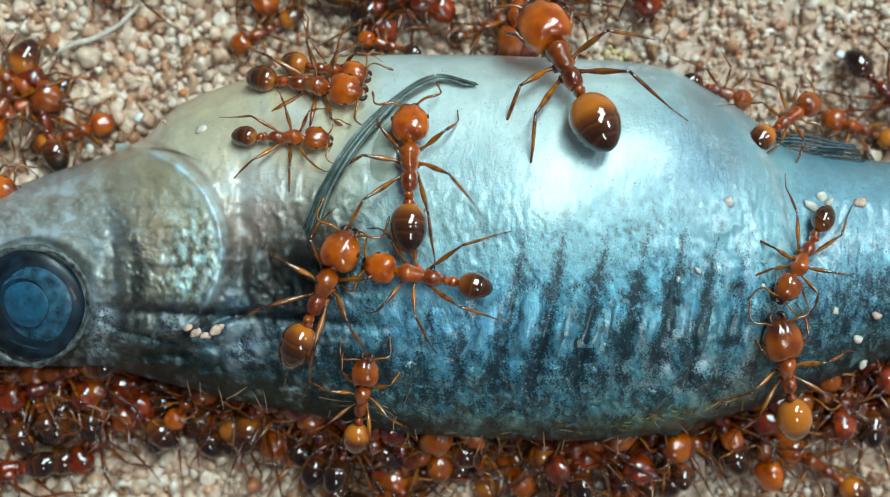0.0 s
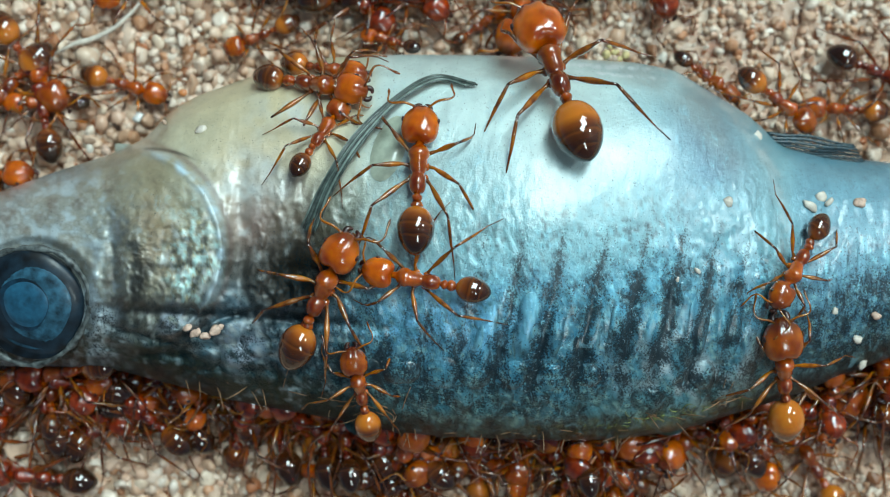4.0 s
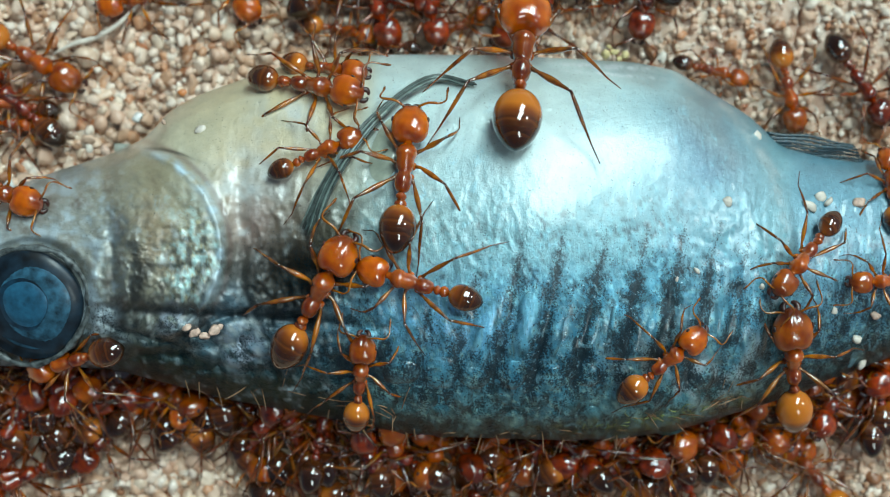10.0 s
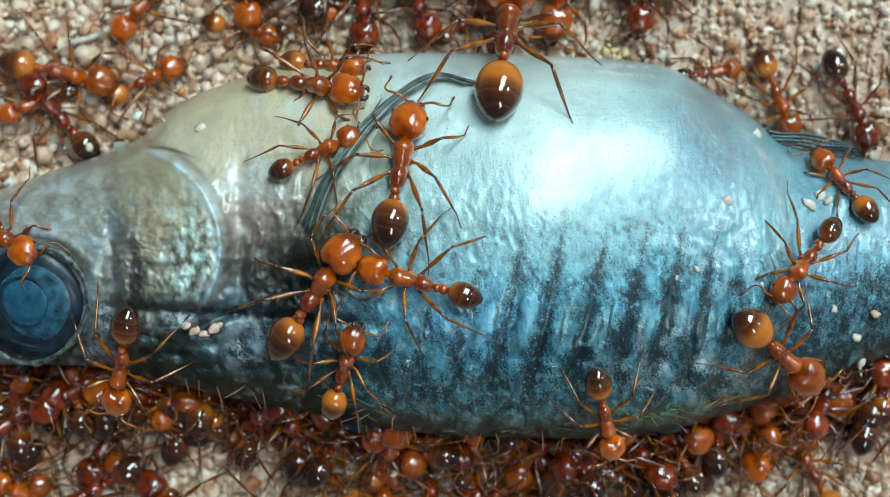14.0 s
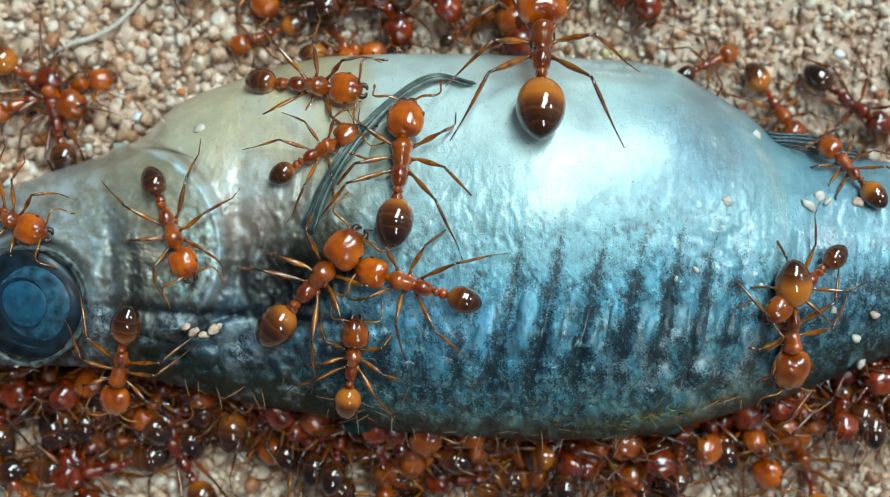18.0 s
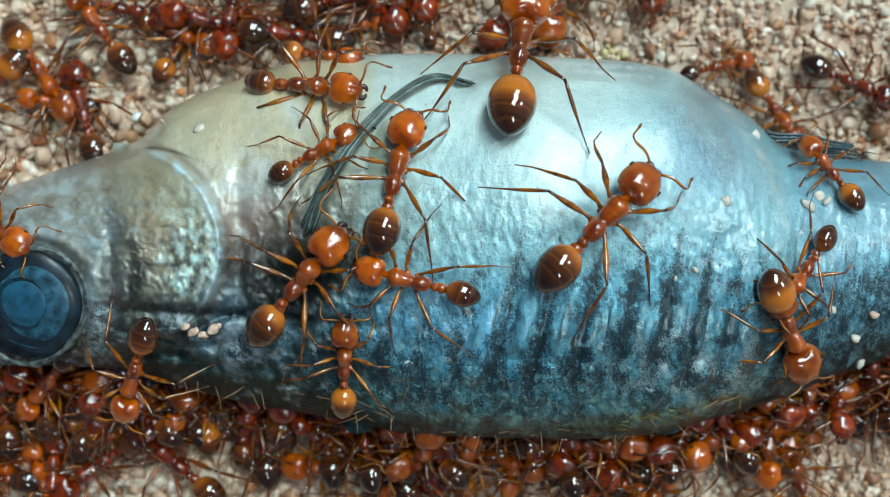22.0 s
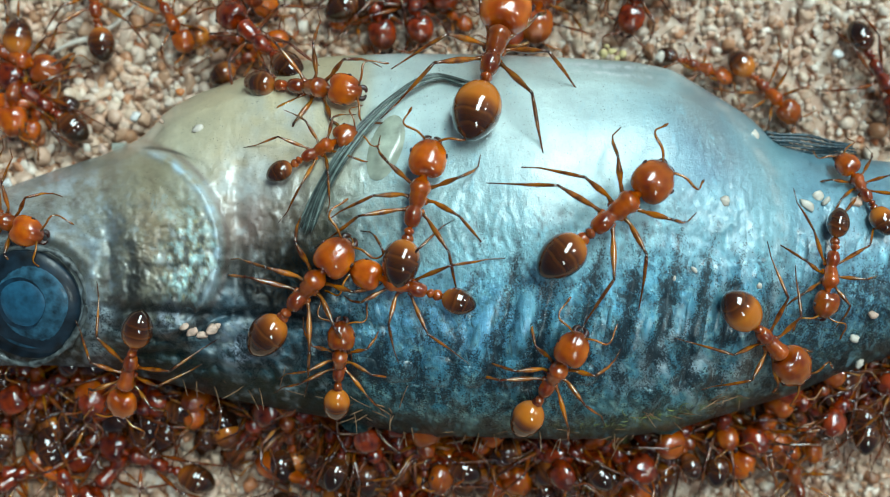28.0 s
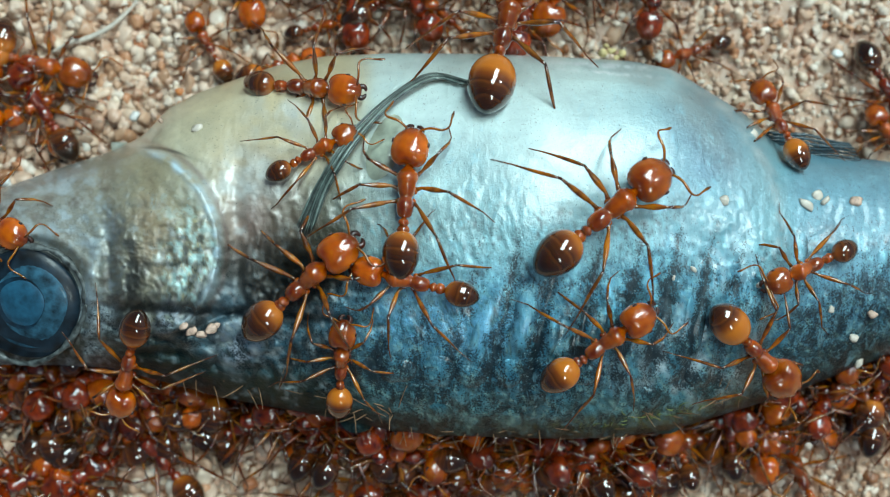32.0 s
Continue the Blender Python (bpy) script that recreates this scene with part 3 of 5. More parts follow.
    # shade painted into the crease below the gill cover
    crease_shade = np.exp(-((VV - 545 - 0.06 * (UU - 300)) / 11) ** 2) * sig((UU - 210) / 15) * sig((620 - UU) / 25)
    col = blend(col, np.array((0.012, 0.016, 0.018)), np.clip(crease_shade * (0.8 + 2 * n20), 0, 0.92))
    tissue = np.exp(-((UU - 172 - 9 * np.sin(VV / 30)) / 9) ** 2) * sig((VV - 430) / 15) * sig((605 - VV) / 12)
    col = blend(col, np.array((0.58, 0.67, 0.68)), np.clip(tissue * (0.7 + 3 * n7), 0, 0.85))
    # soft highlights of the fore belly, painted as bluish-white patches
    milky_sheen = np.exp(-((UU - 430) / 75) ** 2 - ((VV - 315) / 50) ** 2) + 0.8 * np.exp(-((UU - 505) / 60) ** 2 - ((VV - 200) / 45) ** 2)
    col = blend(col, np.array((0.66, 0.72, 0.70)), np.clip(milky_sheen * (0.5 + 2.2 * n20 + 1.5 * nz), 0, 0.75))
    metal = np.clip(0.20 + 0.50 * back + 0.2 * nz - 0.35 * fore - 0.3 * deep - 0.25 * low - 0.25 * near, 0.02, 0.8)
    band = np.exp(-((VV - 662 - 10 * np.sin(UU / 60)) / 20) ** 2) * sig((UU - 610) / 20)
    pigment = np.clip(0.08 * sig((w - 0.36) * 20) - 0.06 * sig((0.36 - w) * 20) + 0.26 * back * sig((UU - 560) / 30) + 0.54 * column + 0.20 * band + 0.14 * low + 0.25 * pit_shade - 0.12 * fore - 0.12 * cover * (1 - low) + 0.14 * hind
                      + back * (1.1 * n20 + 0.5 * nz) - 0.18 * crest - 0.26 * near + 0.16 * np.exp(-((UU - 1190) / 150) ** 2 - ((VV - 570) / 90) ** 2), 0, 0.95)
    flakes = np.clip(0.04 + 0.7 * sig((UU - 700) / 30) * sig((w - 0.2) * 10) + 0.5 * shine - 0.25 * deep - 0.5 * pit_shade + nz, 0, 0.9)
    # the hollow's painted shade once more, nearly black
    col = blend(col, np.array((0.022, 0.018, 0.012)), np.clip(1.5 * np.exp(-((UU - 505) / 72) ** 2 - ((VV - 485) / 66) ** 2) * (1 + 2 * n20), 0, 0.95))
    cheek = sig((215 - UU) / 12) * sig((VV - 300) / 20)
    col = blend(col, np.array((0.50, 0.60, 0.64)), np.clip(cheek * (0.25 + 2.8 * n20 + 1.6 * n7), 0, 0.8))
    col = blend(col, np.array((0.15, 0.11, 0.085)), np.clip(cheek * (-0.25 - 3.0 * n20 + 1.0 * n7), 0, 0.6))
    # dark line painted as shade in the fold beside the cheek groove
    fold_shade = np.exp(-((UU - 232 - 14 * np.sin(VV / 34)) / 17) ** 2) * sig((VV - 400) / 22) * sig((575 - VV) / 15)
    col = blend(col, np.array((0.030, 0.030, 0.026)), np.clip(fold_shade * (0.85 + 2 * n20), 0, 0.88))
    arc = np.exp(-((VV - 262 - 0.0028 * np.clip(UU - 262, 0, 90) ** 2) / 2.6) ** 2) * sig((UU - 258) / 4) * sig((335 - UU) / 8)
    col = blend(col, np.array((0.03, 0.028, 0.02)), np.clip(arc, 0, 0.85))
    wet = np.clip(1 - 0.85 * pit_shade - 0.9 * sig((VV - b + 60) / 14) - 0.55 * low - 0.4 * fold_shade, 0.05, 1)
    # plates: lighter middles, rims painted dark as shade between the scales
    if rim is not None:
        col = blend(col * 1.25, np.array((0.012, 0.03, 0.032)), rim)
    a = me.color_attributes.new("skin", "FLOAT_COLOR", "POINT")
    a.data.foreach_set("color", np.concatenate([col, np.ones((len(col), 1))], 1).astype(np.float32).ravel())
    a = me.color_attributes.new("zone", "FLOAT_COLOR", "POINT")
    a.data.foreach_set("color", np.stack([metal, pigment, flakes, wet], 1).astype(np.float32).ravel())


def fish():
    root = new("fish")
    tagged(root, "small dead silver-blue fish lying on its side on sand", "fish")
    us = np.concatenate([np.arange(-520, -40, 12.0), np.arange(-40, 1620, 3.2), np.arange(1620, 2421, 20.0)])
    nv = 230
    phi = np.linspace(-math.pi / 2, math.pi / 2, nv)
    U = np.repeat(us[:, None], nv, 1)
    t, b = outline(U)
    V = (t + b) / 2 + (b - t) / 2 * np.sin(phi)[None, :]
    Z, _ = skin_z(U, V)
    upper = place(U, V, Z)
    # lower side: a plain belly sunk in the sand
    nl = 14
    phil = np.linspace(math.pi / 2, 3 * math.pi / 2, nl)[1:-1]
    UL = np.repeat(us[:, None], nl - 2, 1)
    t, b = outline(UL)
    VL = (t + b) / 2 + (b - t) / 2 * np.sin(phil)[None, :]
    TH = np.interp(UL, AXIS, THICK)
    ZL = (0.84 * TH - TH * 0.95 * np.abs(np.cos(phil))[None, :] ** 0.8) * MM
    lower = place(UL, VL, ZL)
    allv = np.concatenate([upper, lower], 1)
    seg = allv.shape[1]
    me = mesh_from("body", allv.reshape(-1, 3), rings(len(us), seg), M_FISH)
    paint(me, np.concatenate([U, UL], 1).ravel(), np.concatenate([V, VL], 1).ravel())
    skin = part("body", me, root)

    # single scales that stand out on the flank and back
    rnd = random.Random(8)

    def plate(u0, v0, w, h, rise, lean, soft=0.7, rim_shade=0.85):
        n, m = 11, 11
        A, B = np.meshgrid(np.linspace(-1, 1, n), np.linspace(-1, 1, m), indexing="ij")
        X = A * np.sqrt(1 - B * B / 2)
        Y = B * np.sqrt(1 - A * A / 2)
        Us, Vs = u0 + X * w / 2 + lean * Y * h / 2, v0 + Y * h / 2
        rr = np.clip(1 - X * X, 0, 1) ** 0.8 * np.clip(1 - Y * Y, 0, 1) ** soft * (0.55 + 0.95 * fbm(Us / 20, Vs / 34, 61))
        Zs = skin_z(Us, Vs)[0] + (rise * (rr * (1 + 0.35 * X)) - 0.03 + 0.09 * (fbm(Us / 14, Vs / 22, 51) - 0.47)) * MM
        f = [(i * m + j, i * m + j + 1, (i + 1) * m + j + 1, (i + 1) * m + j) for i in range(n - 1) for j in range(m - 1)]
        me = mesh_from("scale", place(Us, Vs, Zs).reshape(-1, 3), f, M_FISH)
        paint(me, Us.ravel(), Vs.ravel(), np.clip(np.clip((np.hypot(X, 0.8 * Y) - 0.5) / 0.5 + 1.6 * (fbm(Us / 9, Vs / 9, 63) - 0.47), 0, 1).ravel() ** 1.4 * rim_shade, 0, 0.9))
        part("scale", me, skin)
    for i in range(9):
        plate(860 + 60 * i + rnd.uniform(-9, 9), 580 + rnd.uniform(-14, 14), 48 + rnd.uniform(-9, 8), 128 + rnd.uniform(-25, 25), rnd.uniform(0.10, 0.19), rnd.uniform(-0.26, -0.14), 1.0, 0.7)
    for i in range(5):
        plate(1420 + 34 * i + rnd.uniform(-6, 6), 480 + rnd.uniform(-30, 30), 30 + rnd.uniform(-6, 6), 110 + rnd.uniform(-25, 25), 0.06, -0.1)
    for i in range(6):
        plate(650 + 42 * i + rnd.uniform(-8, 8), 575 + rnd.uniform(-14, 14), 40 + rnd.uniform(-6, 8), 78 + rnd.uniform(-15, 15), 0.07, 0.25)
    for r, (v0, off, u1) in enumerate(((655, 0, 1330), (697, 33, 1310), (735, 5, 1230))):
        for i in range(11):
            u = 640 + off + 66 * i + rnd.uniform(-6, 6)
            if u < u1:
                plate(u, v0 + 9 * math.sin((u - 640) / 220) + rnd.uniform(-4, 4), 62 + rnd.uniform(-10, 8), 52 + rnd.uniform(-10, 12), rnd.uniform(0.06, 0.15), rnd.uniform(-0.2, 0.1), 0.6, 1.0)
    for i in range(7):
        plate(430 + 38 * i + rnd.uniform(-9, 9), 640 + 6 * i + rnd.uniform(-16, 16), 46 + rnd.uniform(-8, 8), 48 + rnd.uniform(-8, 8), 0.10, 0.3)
    # gill cover: a stiff plate over the cheek
    A, R = np.meshgrid(np.linspace(-1.62, 1.62, 121), np.linspace(0.12, 0.985, 60), indexing="ij")
    Us, Vs = 212 + 188 * R * np.cos(A), 440 + 190 * R * np.sin(A)
    Zs = skin_z(Us, Vs)[0] + 0.02 * MM
    Zs[:, -1] -= 0.10 * MM
    f = [(i * 60 + j, i * 60 + j + 1, (i + 1) * 60 + j + 1, (i + 1) * 60 + j) for i in range(120) for j in range(59)]
    me = mesh_from("gill_cover", place(Us, Vs, Zs).reshape(-1, 3), f, M_FISH)
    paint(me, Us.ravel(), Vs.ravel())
    part("gill_cover", me, root, "rounded olive-gold gill cover with a pale rim")
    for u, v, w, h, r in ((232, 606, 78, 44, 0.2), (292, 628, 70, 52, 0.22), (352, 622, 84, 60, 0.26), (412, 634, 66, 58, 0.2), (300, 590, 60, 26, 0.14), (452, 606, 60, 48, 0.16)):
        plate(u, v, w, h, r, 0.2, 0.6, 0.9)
    # eye
    ez = float(skin_z(np.array([58.0]), np.array([532.0]), False)[0][0])

    lean = 0.33

    def dome(name, u, v, z, r, rise, mat, parent, label, groove=0.0):
        prof = [(math.sin(a) * (1 + 0), math.cos(a)) for a in np.linspace(0, math.pi / 2, 14)]
        c = place(np.array(u), np.array(v), np.array(z))
        rr = r * K * (HC - z)
        vs, n = [], 40
        for sx, cx in prof:
            for j in range(n):
                an = 2 * math.pi * j / n
                wob = 1 + 0.02 * math.sin(3 * an) + 0.015 * math.sin(5 * an + 1)
                vs.append((c[0] + rr * sx * wob * math.cos(an), c[1] + rr * sx * wob * math.sin(an), c[2] + (lean * math.sin(an) + 0.13 * math.cos(an)) * rr * sx + rise * MM * cx - groove * MM * (1 - abs(2 * sx - 1))))
        vs += [(p[0], p[1], c[2] - 0.3 * MM) for p in vs[-n:]]
        return part(name, mesh_from(name, vs, rings(15, n), mat), parent, label)
    eye = dome("eye", 55, 536, ez - 0.06 * MM, 97, 0.42, M_EYE, root, "cloudy dark-blue glassy fish eye")
    iris = dome("iris", 57, 536, ez + 0.08 * MM, 80, 0.315, M_IRIS, eye, "blue-grey iris")
    dome("pupil_ring", 50, 536, ez + 0.21 * MM, 57, 0.205, M_RING, iris, "dark ring round the pupil")
    dome("pupil", 48, 536, ez + 0.285 * MM, 45, 0.16, M_PUPIL, iris, "clouded blue pupil")
    ring = [place(np.array(55 + (103 + 5 * math.sin(4 * a + 1) * math.sin(2.3 * a)) * math.cos(a)), np.array(536 - (103 + 4 * math.sin(3 * a)) * math.sin(a)), np.array(ez - 0.05 * MM + (lean * math.sin(a) + 0.13 * math.cos(a)) * 103 * PX)) for a in np.linspace(0, 2 * math.pi, 49)]
    part("eye_rim", mesh_from("eye_rim", *tube(ring, [(0.10 + 0.05 * math.sin(1.9 * k) * math.sin(0.7 * k + 1)) * MM for k in range(len(ring))], 8), M_EYE_RIM), eye, "pale grey fleshy rim")

    # pectoral fin: a bundle of fine rays sweeping up
    fin = new("pectoral_fin")
    fin.parent = root
    fin["label"] = "dark folded pectoral fin of thin rays"
    rnd = random.Random(4)
    for i in range(11):
        f = (i - 5) / 5
        line = [(546 + 15 * f, 412 - 14 * abs(f) + 8 * rnd.random()), (578 + 9 * f, 328 + 5 * f), (630 + 8 * f, 246 + 6 * f), (698 + 4 * f, 176 + 4 * f), (768 + 4 * f, 137 + 5 * f), (842 - 34 * abs(f) * rnd.random(), 149 + 3 * f)]
        pts = []
        for q in bent([(a, b, 0) for a, b in line], 6):
            zz = max(support(q[0], q[1]), float(skin_z(np.array([q[0]]), np.array([q[1]]), False)[0][0])) + (0.16 + 0.30 * math.sin(min(1, len(pts) / 30) * math.pi) + 0.04 * (i % 3)) * MM
            pts.append(place(np.array(q[0]), np.array(q[1]), np.array(zz)))
        n = len(pts)
        rad = [(0.042 - 0.022 * k / n) * min(1, 0.3 + 0.25 * k) * MM for k in range(n)]
        part("fin_ray", mesh_from("fin_ray", *tube(pts, rad, 6), M_FIN if i % 4 else M_FIN_PALE), fin)
    strip = []
    for f in (-0.9, -0.3, 0.3, 0.9):
        line = [(548 + 12 * f, 406), (578 + 8 * f, 328 + 4 * f), (630 + 7 * f, 246 + 5 * f), (698 + 3.5 * f, 176 + 3.5 * f), (768 + 3 * f, 137 + 4 * f), (832, 146 + 2 * f)]
        row = []
        for k, q in enumerate(bent([(a, b, 0) for a, b in line], 6)):
            zz = max(support(q[0], q[1]), float(skin_z(np.array([q[0]]), np.array([q[1]]), False)[0][0])) + (0.14 + 0.30 * math.sin(min(1, k / 30) * math.pi)) * MM
            row.append(place(np.array(q[0]), np.array(q[1]), np.array(zz)))
        strip.append(row)
    n = len(strip[0])
    top = [p for row in strip for p in row]
    low = [p - np.array((0, 0, 0.03 * MM)) for p in top]
    fc = [(r * n + k, r * n + k + 1, (r + 1) * n + k + 1, (r + 1) * n + k) for r in range(3) for k in range(n - 1)]
    fc += [tuple(4 * n + i for i in reversed(q)) for q in fc]
    part("membrane", mesh_from("membrane", top + low, fc, M_MEMBRANE), fin, "thin grey-green fin membrane")
    # a pale bulge of membrane between the fin and the flank
    A, B = np.meshgrid(np.linspace(0, 1, 7), np.linspace(0, 2 * math.pi, 25)[:-1], indexing="ij")
    Us, Vs = 686 + A * (30 * np.cos(B) - 16 * np.sin(B)), 262 + A * 58 * np.sin(B)
    Zs = skin_z(Us, Vs)[0] + (0.16 - 0.14 * A ** 3) * MM
    n = 24
    fc = [(r * n + k, r * n + (k + 1) % n, (r + 1) * n + (k + 1) % n, (r + 1) * n + k) for r in range(6) for k in range(n)]
    part("scale", mesh_from("scale", place(Us, Vs, Zs).reshape(-1, 3), fc, M_BULGE), root, "pale yellow-green membrane bulging beside the fin")
    # folded fin on the back edge behind the belly
    dorsal = new("folded_fin")
    dorsal.parent = root
    dorsal["label"] = "small dark-blue ribbed fin folded flat"
    for i in range(7):
        pts = []
        for k in range(25):
            u = 1352 + 6.4 * k + 3 * i
            v = 234 + 6.5 * i + 0.10 * (u - 1352) + 1.5 * math.sin(0.4 * k + i) - 2.2 * (i - 3) * max(0, k - 12) / 12
            pts.append(place(np.array(u), np.array(v), np.array((2.5 + 0.12 * math.sin(i)) * MM)))
        # short joints along every ray
        part("fin_ray", mesh_from("fin_ray", *tube(pts, [(0.075 if k % 2 else 0.050) * (1 - 0.5 * (k / 24) ** 3) * MM for k in range(25)], 6), M_NAVY), dorsal)
    # tail, beyond the view
    tail = new("tail_fin")
    tail.parent = root
    for i in range(15):
        f = (i - 7) / 7
        pts = [place(np.array(2410 + 320 * s), np.array(460 + 300 * f * s), np.array((0.5 - 0.25 * s) * MM)) for s in (0, 0.35, 0.7, 1)]
        part("fin_ray", mesh_from("fin_ray", *tube(pts, [0.12 * MM, 0.14 * MM, 0.12 * MM, 0.06 * MM], 6), M_FIN), tail)
    return root


# ---- ground ----
def ground():
    me = mesh_from("ground", [(-15, -15, -0.00006), (15, -15, -0.00006), (15, 15, -0.00006), (-15, 15, -0.00006)], [(0, 1, 2, 3)], M_GROUND, False)
    tagged(new("ground", me), "pale beige coarse sand", "sand", kind="structure")


def icosphere(level):
    bm = bmesh.new()
    bmesh.ops.create_icosphere(bm, subdivisions=level, radius=1.0)
    v = np.array([p.co[:] for p in bm.verts])
    f = np.array([[p.index for p in q.verts] for q in bm.faces])
    bm.free()
    return v, f


def grain_shapes(count, level, rough, seed):
    rng = np.random.default_rng(seed)
    v, f = icosphere(level)
    out = []
    for i in range(count):
        w = v.copy()
        for k in range(9):
            n = rng.normal(size=3)
            n /= np.linalg.norm(n)
            d = rng.uniform(0.38, 0.72)
            over = np.maximum(w @ n - d, 0)
            w -= over[:, None] * n * 0.97
        w *= 1 + rough * (rng.random((len(v), 1)) - 0.5)
        w *= rng.uniform(0.75, 1.15, 3)
        out.append(w)
    return out, f


def sand():
    rng = np.random.default_rng(11)
    shapes, f = grain_shapes(14, 2, 0.10, 3)
    vs, fs, base = [], [], 0
    tries = 24000
    u = rng.uniform(-200, 1770, tries)
    v = rng.uniform(-180, 1050, tries)
    layer = rng.random(tries)
    for i in range(tries):
        t, b = outline(u[i])
        if t + 45 < v[i] < b - 45:
            continue
        r = np.clip(rng.lognormal(math.log(np.interp(u[i], [0, 500, 900, 1568], [0.21, 0.18, 0.135, 0.13])), 0.38), 0.06, 0.46) * MM
        z = (rng.uniform(-0.25, 0.45) if layer[i] < 0.7 else rng.uniform(0.4, 1.1)) * r
        q = rng.normal(size=4)
        q /= np.linalg.norm(q)
        a, x, y, zq = q
        R = np.array([[1 - 2 * (y * y + zq * zq), 2 * (x * y - zq * a), 2 * (x * zq + y * a)],
                      [2 * (x * y + zq * a), 1 - 2 * (x * x + zq * zq), 2 * (y * zq - x * a)],
                      [2 * (x * zq - y * a), 2 * (y * zq + x * a), 1 - 2 * (x * x + y * y)]])
        p = place(np.array(u[i]), np.array(v[i]), np.array(0.0))
        vs.append(shapes[i % 14] @ R.T * r + p + np.array((0, 0, z)))
        fs.append(f + base)
        base += len(shapes[0])
    vs, fs = np.concatenate(vs), np.concatenate(fs)
    me = bpy.data.meshes.new("sand_grains")
    me.vertices.add(len(vs))
    me.vertices.foreach_set("co", vs.astype(np.float32).ravel())
    me.loops.add(len(fs) * 3)
    me.loops.foreach_set("vertex_index", fs.astype(np.int32).ravel())
    me.polygons.add(len(fs))
    me.polygons.foreach_set("loop_start", np.arange(0, len(fs) * 3, 3, dtype=np.int32))
    me.polygons.foreach_set("use_smooth", np.ones(len(fs), dtype=bool))
    me.update(calc_edges=True)
    me.materials.append(M_SAND)
    tagged(new("sand_grains", me), "coarse beige, white and pinkish sand grains", "sand", kind="stuff")


# ---- ants: unit length is head centre to gaster centre, x forward, feet at z = 0 ----
def jointed(me, tones, seg=7):
    """Marks how dark each ring of a limb is: brown at the joints, amber between."""
    a = me.attributes.new("joint", "FLOAT", "POINT")
    a.data.foreach_set("value", np.repeat(np.array(tones, np.float32), seg))
    return me


def ant_meshes(kind):
    hw = {"worker": 0.93, "major": 1.14, "minor": 0.84, "dusky": 0.90}[kind]
    shell, face, limb = (M_SHELL_SHADED, M_HEAD_SHADED, M_LEG_SHADED) if kind == "dusky" else (M_SHELL, M_HEAD, M_LEG)
    gw = {"worker": 0.95, "major": 1.08, "minor": 0.76, "dusky": 0.9}[kind]
    d = {}
    prof = [(-0.202, 0.03), (-0.199, 0.09), (-0.187, 0.135), (-0.162, 0.168), (-0.12, 0.194), (-0.06, 0.208), (0.0, 0.209), (0.06, 0.200), (0.11, 0.181), (0.155, 0.152), (0.185, 0.122), (0.205, 0.094), (0.222, 0.068), (0.236, 0.03)]
    v, f = lathe([(x * hw, r * hw) for x, r in prof], 30, 0.97, 0.74)
    form = []
    for x, y, z in v:
        p, q = x / hw, y / hw
        p += 0.030 * math.exp(-(q / 0.06) ** 2) * sig((-0.1 - p) / 0.02)
        if z > 0:
            z += hw * (0.018 * math.exp(-((abs(q) - 0.055) / 0.03) ** 2 - ((p - 0.13) / 0.05) ** 2) - 0.016 * math.exp(-(q / 0.018) ** 2) * sig((p - 0.0) / 0.04)
                       - 0.02 * math.exp(-((abs(q) - 0.12) / 0.03) ** 2 - ((p - 0.12) / 0.06) ** 2))
        form.append((p * hw, y, z))
    v = form
    d["head"] = mesh_from("head", v, f, face)
    ex, ef = icosphere(2)
    d["eye"] = mesh_from("eye", ex * np.array((0.032, 0.018, 0.03)) * hw, ef, M_DARK)
    for side, s in (("l", 1), ("r", -1)):
        path = bent([(0, 0, 0), (0.04, 0.014 * s, -0.01), (0.075, -0.008 * s, -0.02), (0.085, -0.045 * s, -0.025)], 3)
        d["mandible" + side] = mesh_from("mandible", *tube([np.array(p) * hw for p in path], np.interp(np.linspace(0, 1, len(path)), [0, 0.5, 1], [0.040, 0.034, 0.014]) * hw, 7), M_DARK)
        path = bent([(0, 0, 0), (0.10, 0.12 * s, 0.06), (0.17, 0.27 * s, 0.06), (0.27, 0.30 * s, 0.0), (0.40, 0.24 * s, -0.07), (0.50, 0.20 * s, -0.11)], 4)
        r = np.interp(np.linspace(0, 1, len(path)), [0, 0.38, 0.42, 0.78, 0.9, 1.0], [0.012, 0.014, 0.010, 0.010, 0.016, 0.008])
        d["antenna" + side] = mesh_from("antenna", *tube([np.array(p) * 0.74 for p in path], r, 6), limb)
        legs = {
            "front": [(0, 0, 0), (0.08, 0.08 * s, 0.02), (0.24, 0.24 * s, 0.12), (0.36, 0.30 * s, -0.03), (0.44, 0.31 * s, -0.13), (0.56, 0.27 * s, -0.165)],
            "mid": [(0, 0, 0), (0.02, 0.08 * s, 0.02), (-0.02, 0.37 * s, 0.15), (-0.10, 0.56 * s, -0.01), (-0.15, 0.68 * s, -0.13), (-0.24, 0.80 * s, -0.165)],
            "hind": [(0, 0, 0), (-0.06, 0.07 * s, 0.02), (-0.34, 0.32 * s, 0.17), (-0.55, 0.42 * s, 0.0), (-0.68, 0.49 * s, -0.12), (-0.86, 0.56 * s, -0.165)]}
        for k, p in legs.items():
            q = []
            for a, b, n in zip(p[:-1], p[1:], (2, 5, 3, 3, 4)):
                a, b = np.array(a), np.array(b)
                q += [a + (b - a) * i / n for i in range(n)]
            q.append(np.array(p[-1]))
            r = [0.026, 0.021, 0.016, 0.026, 0.031, 0.026, 0.016, 0.013, 0.018, 0.019, 0.016, 0.012, 0.010, 0.008, 0.007, 0.007, 0.006, 0.005]
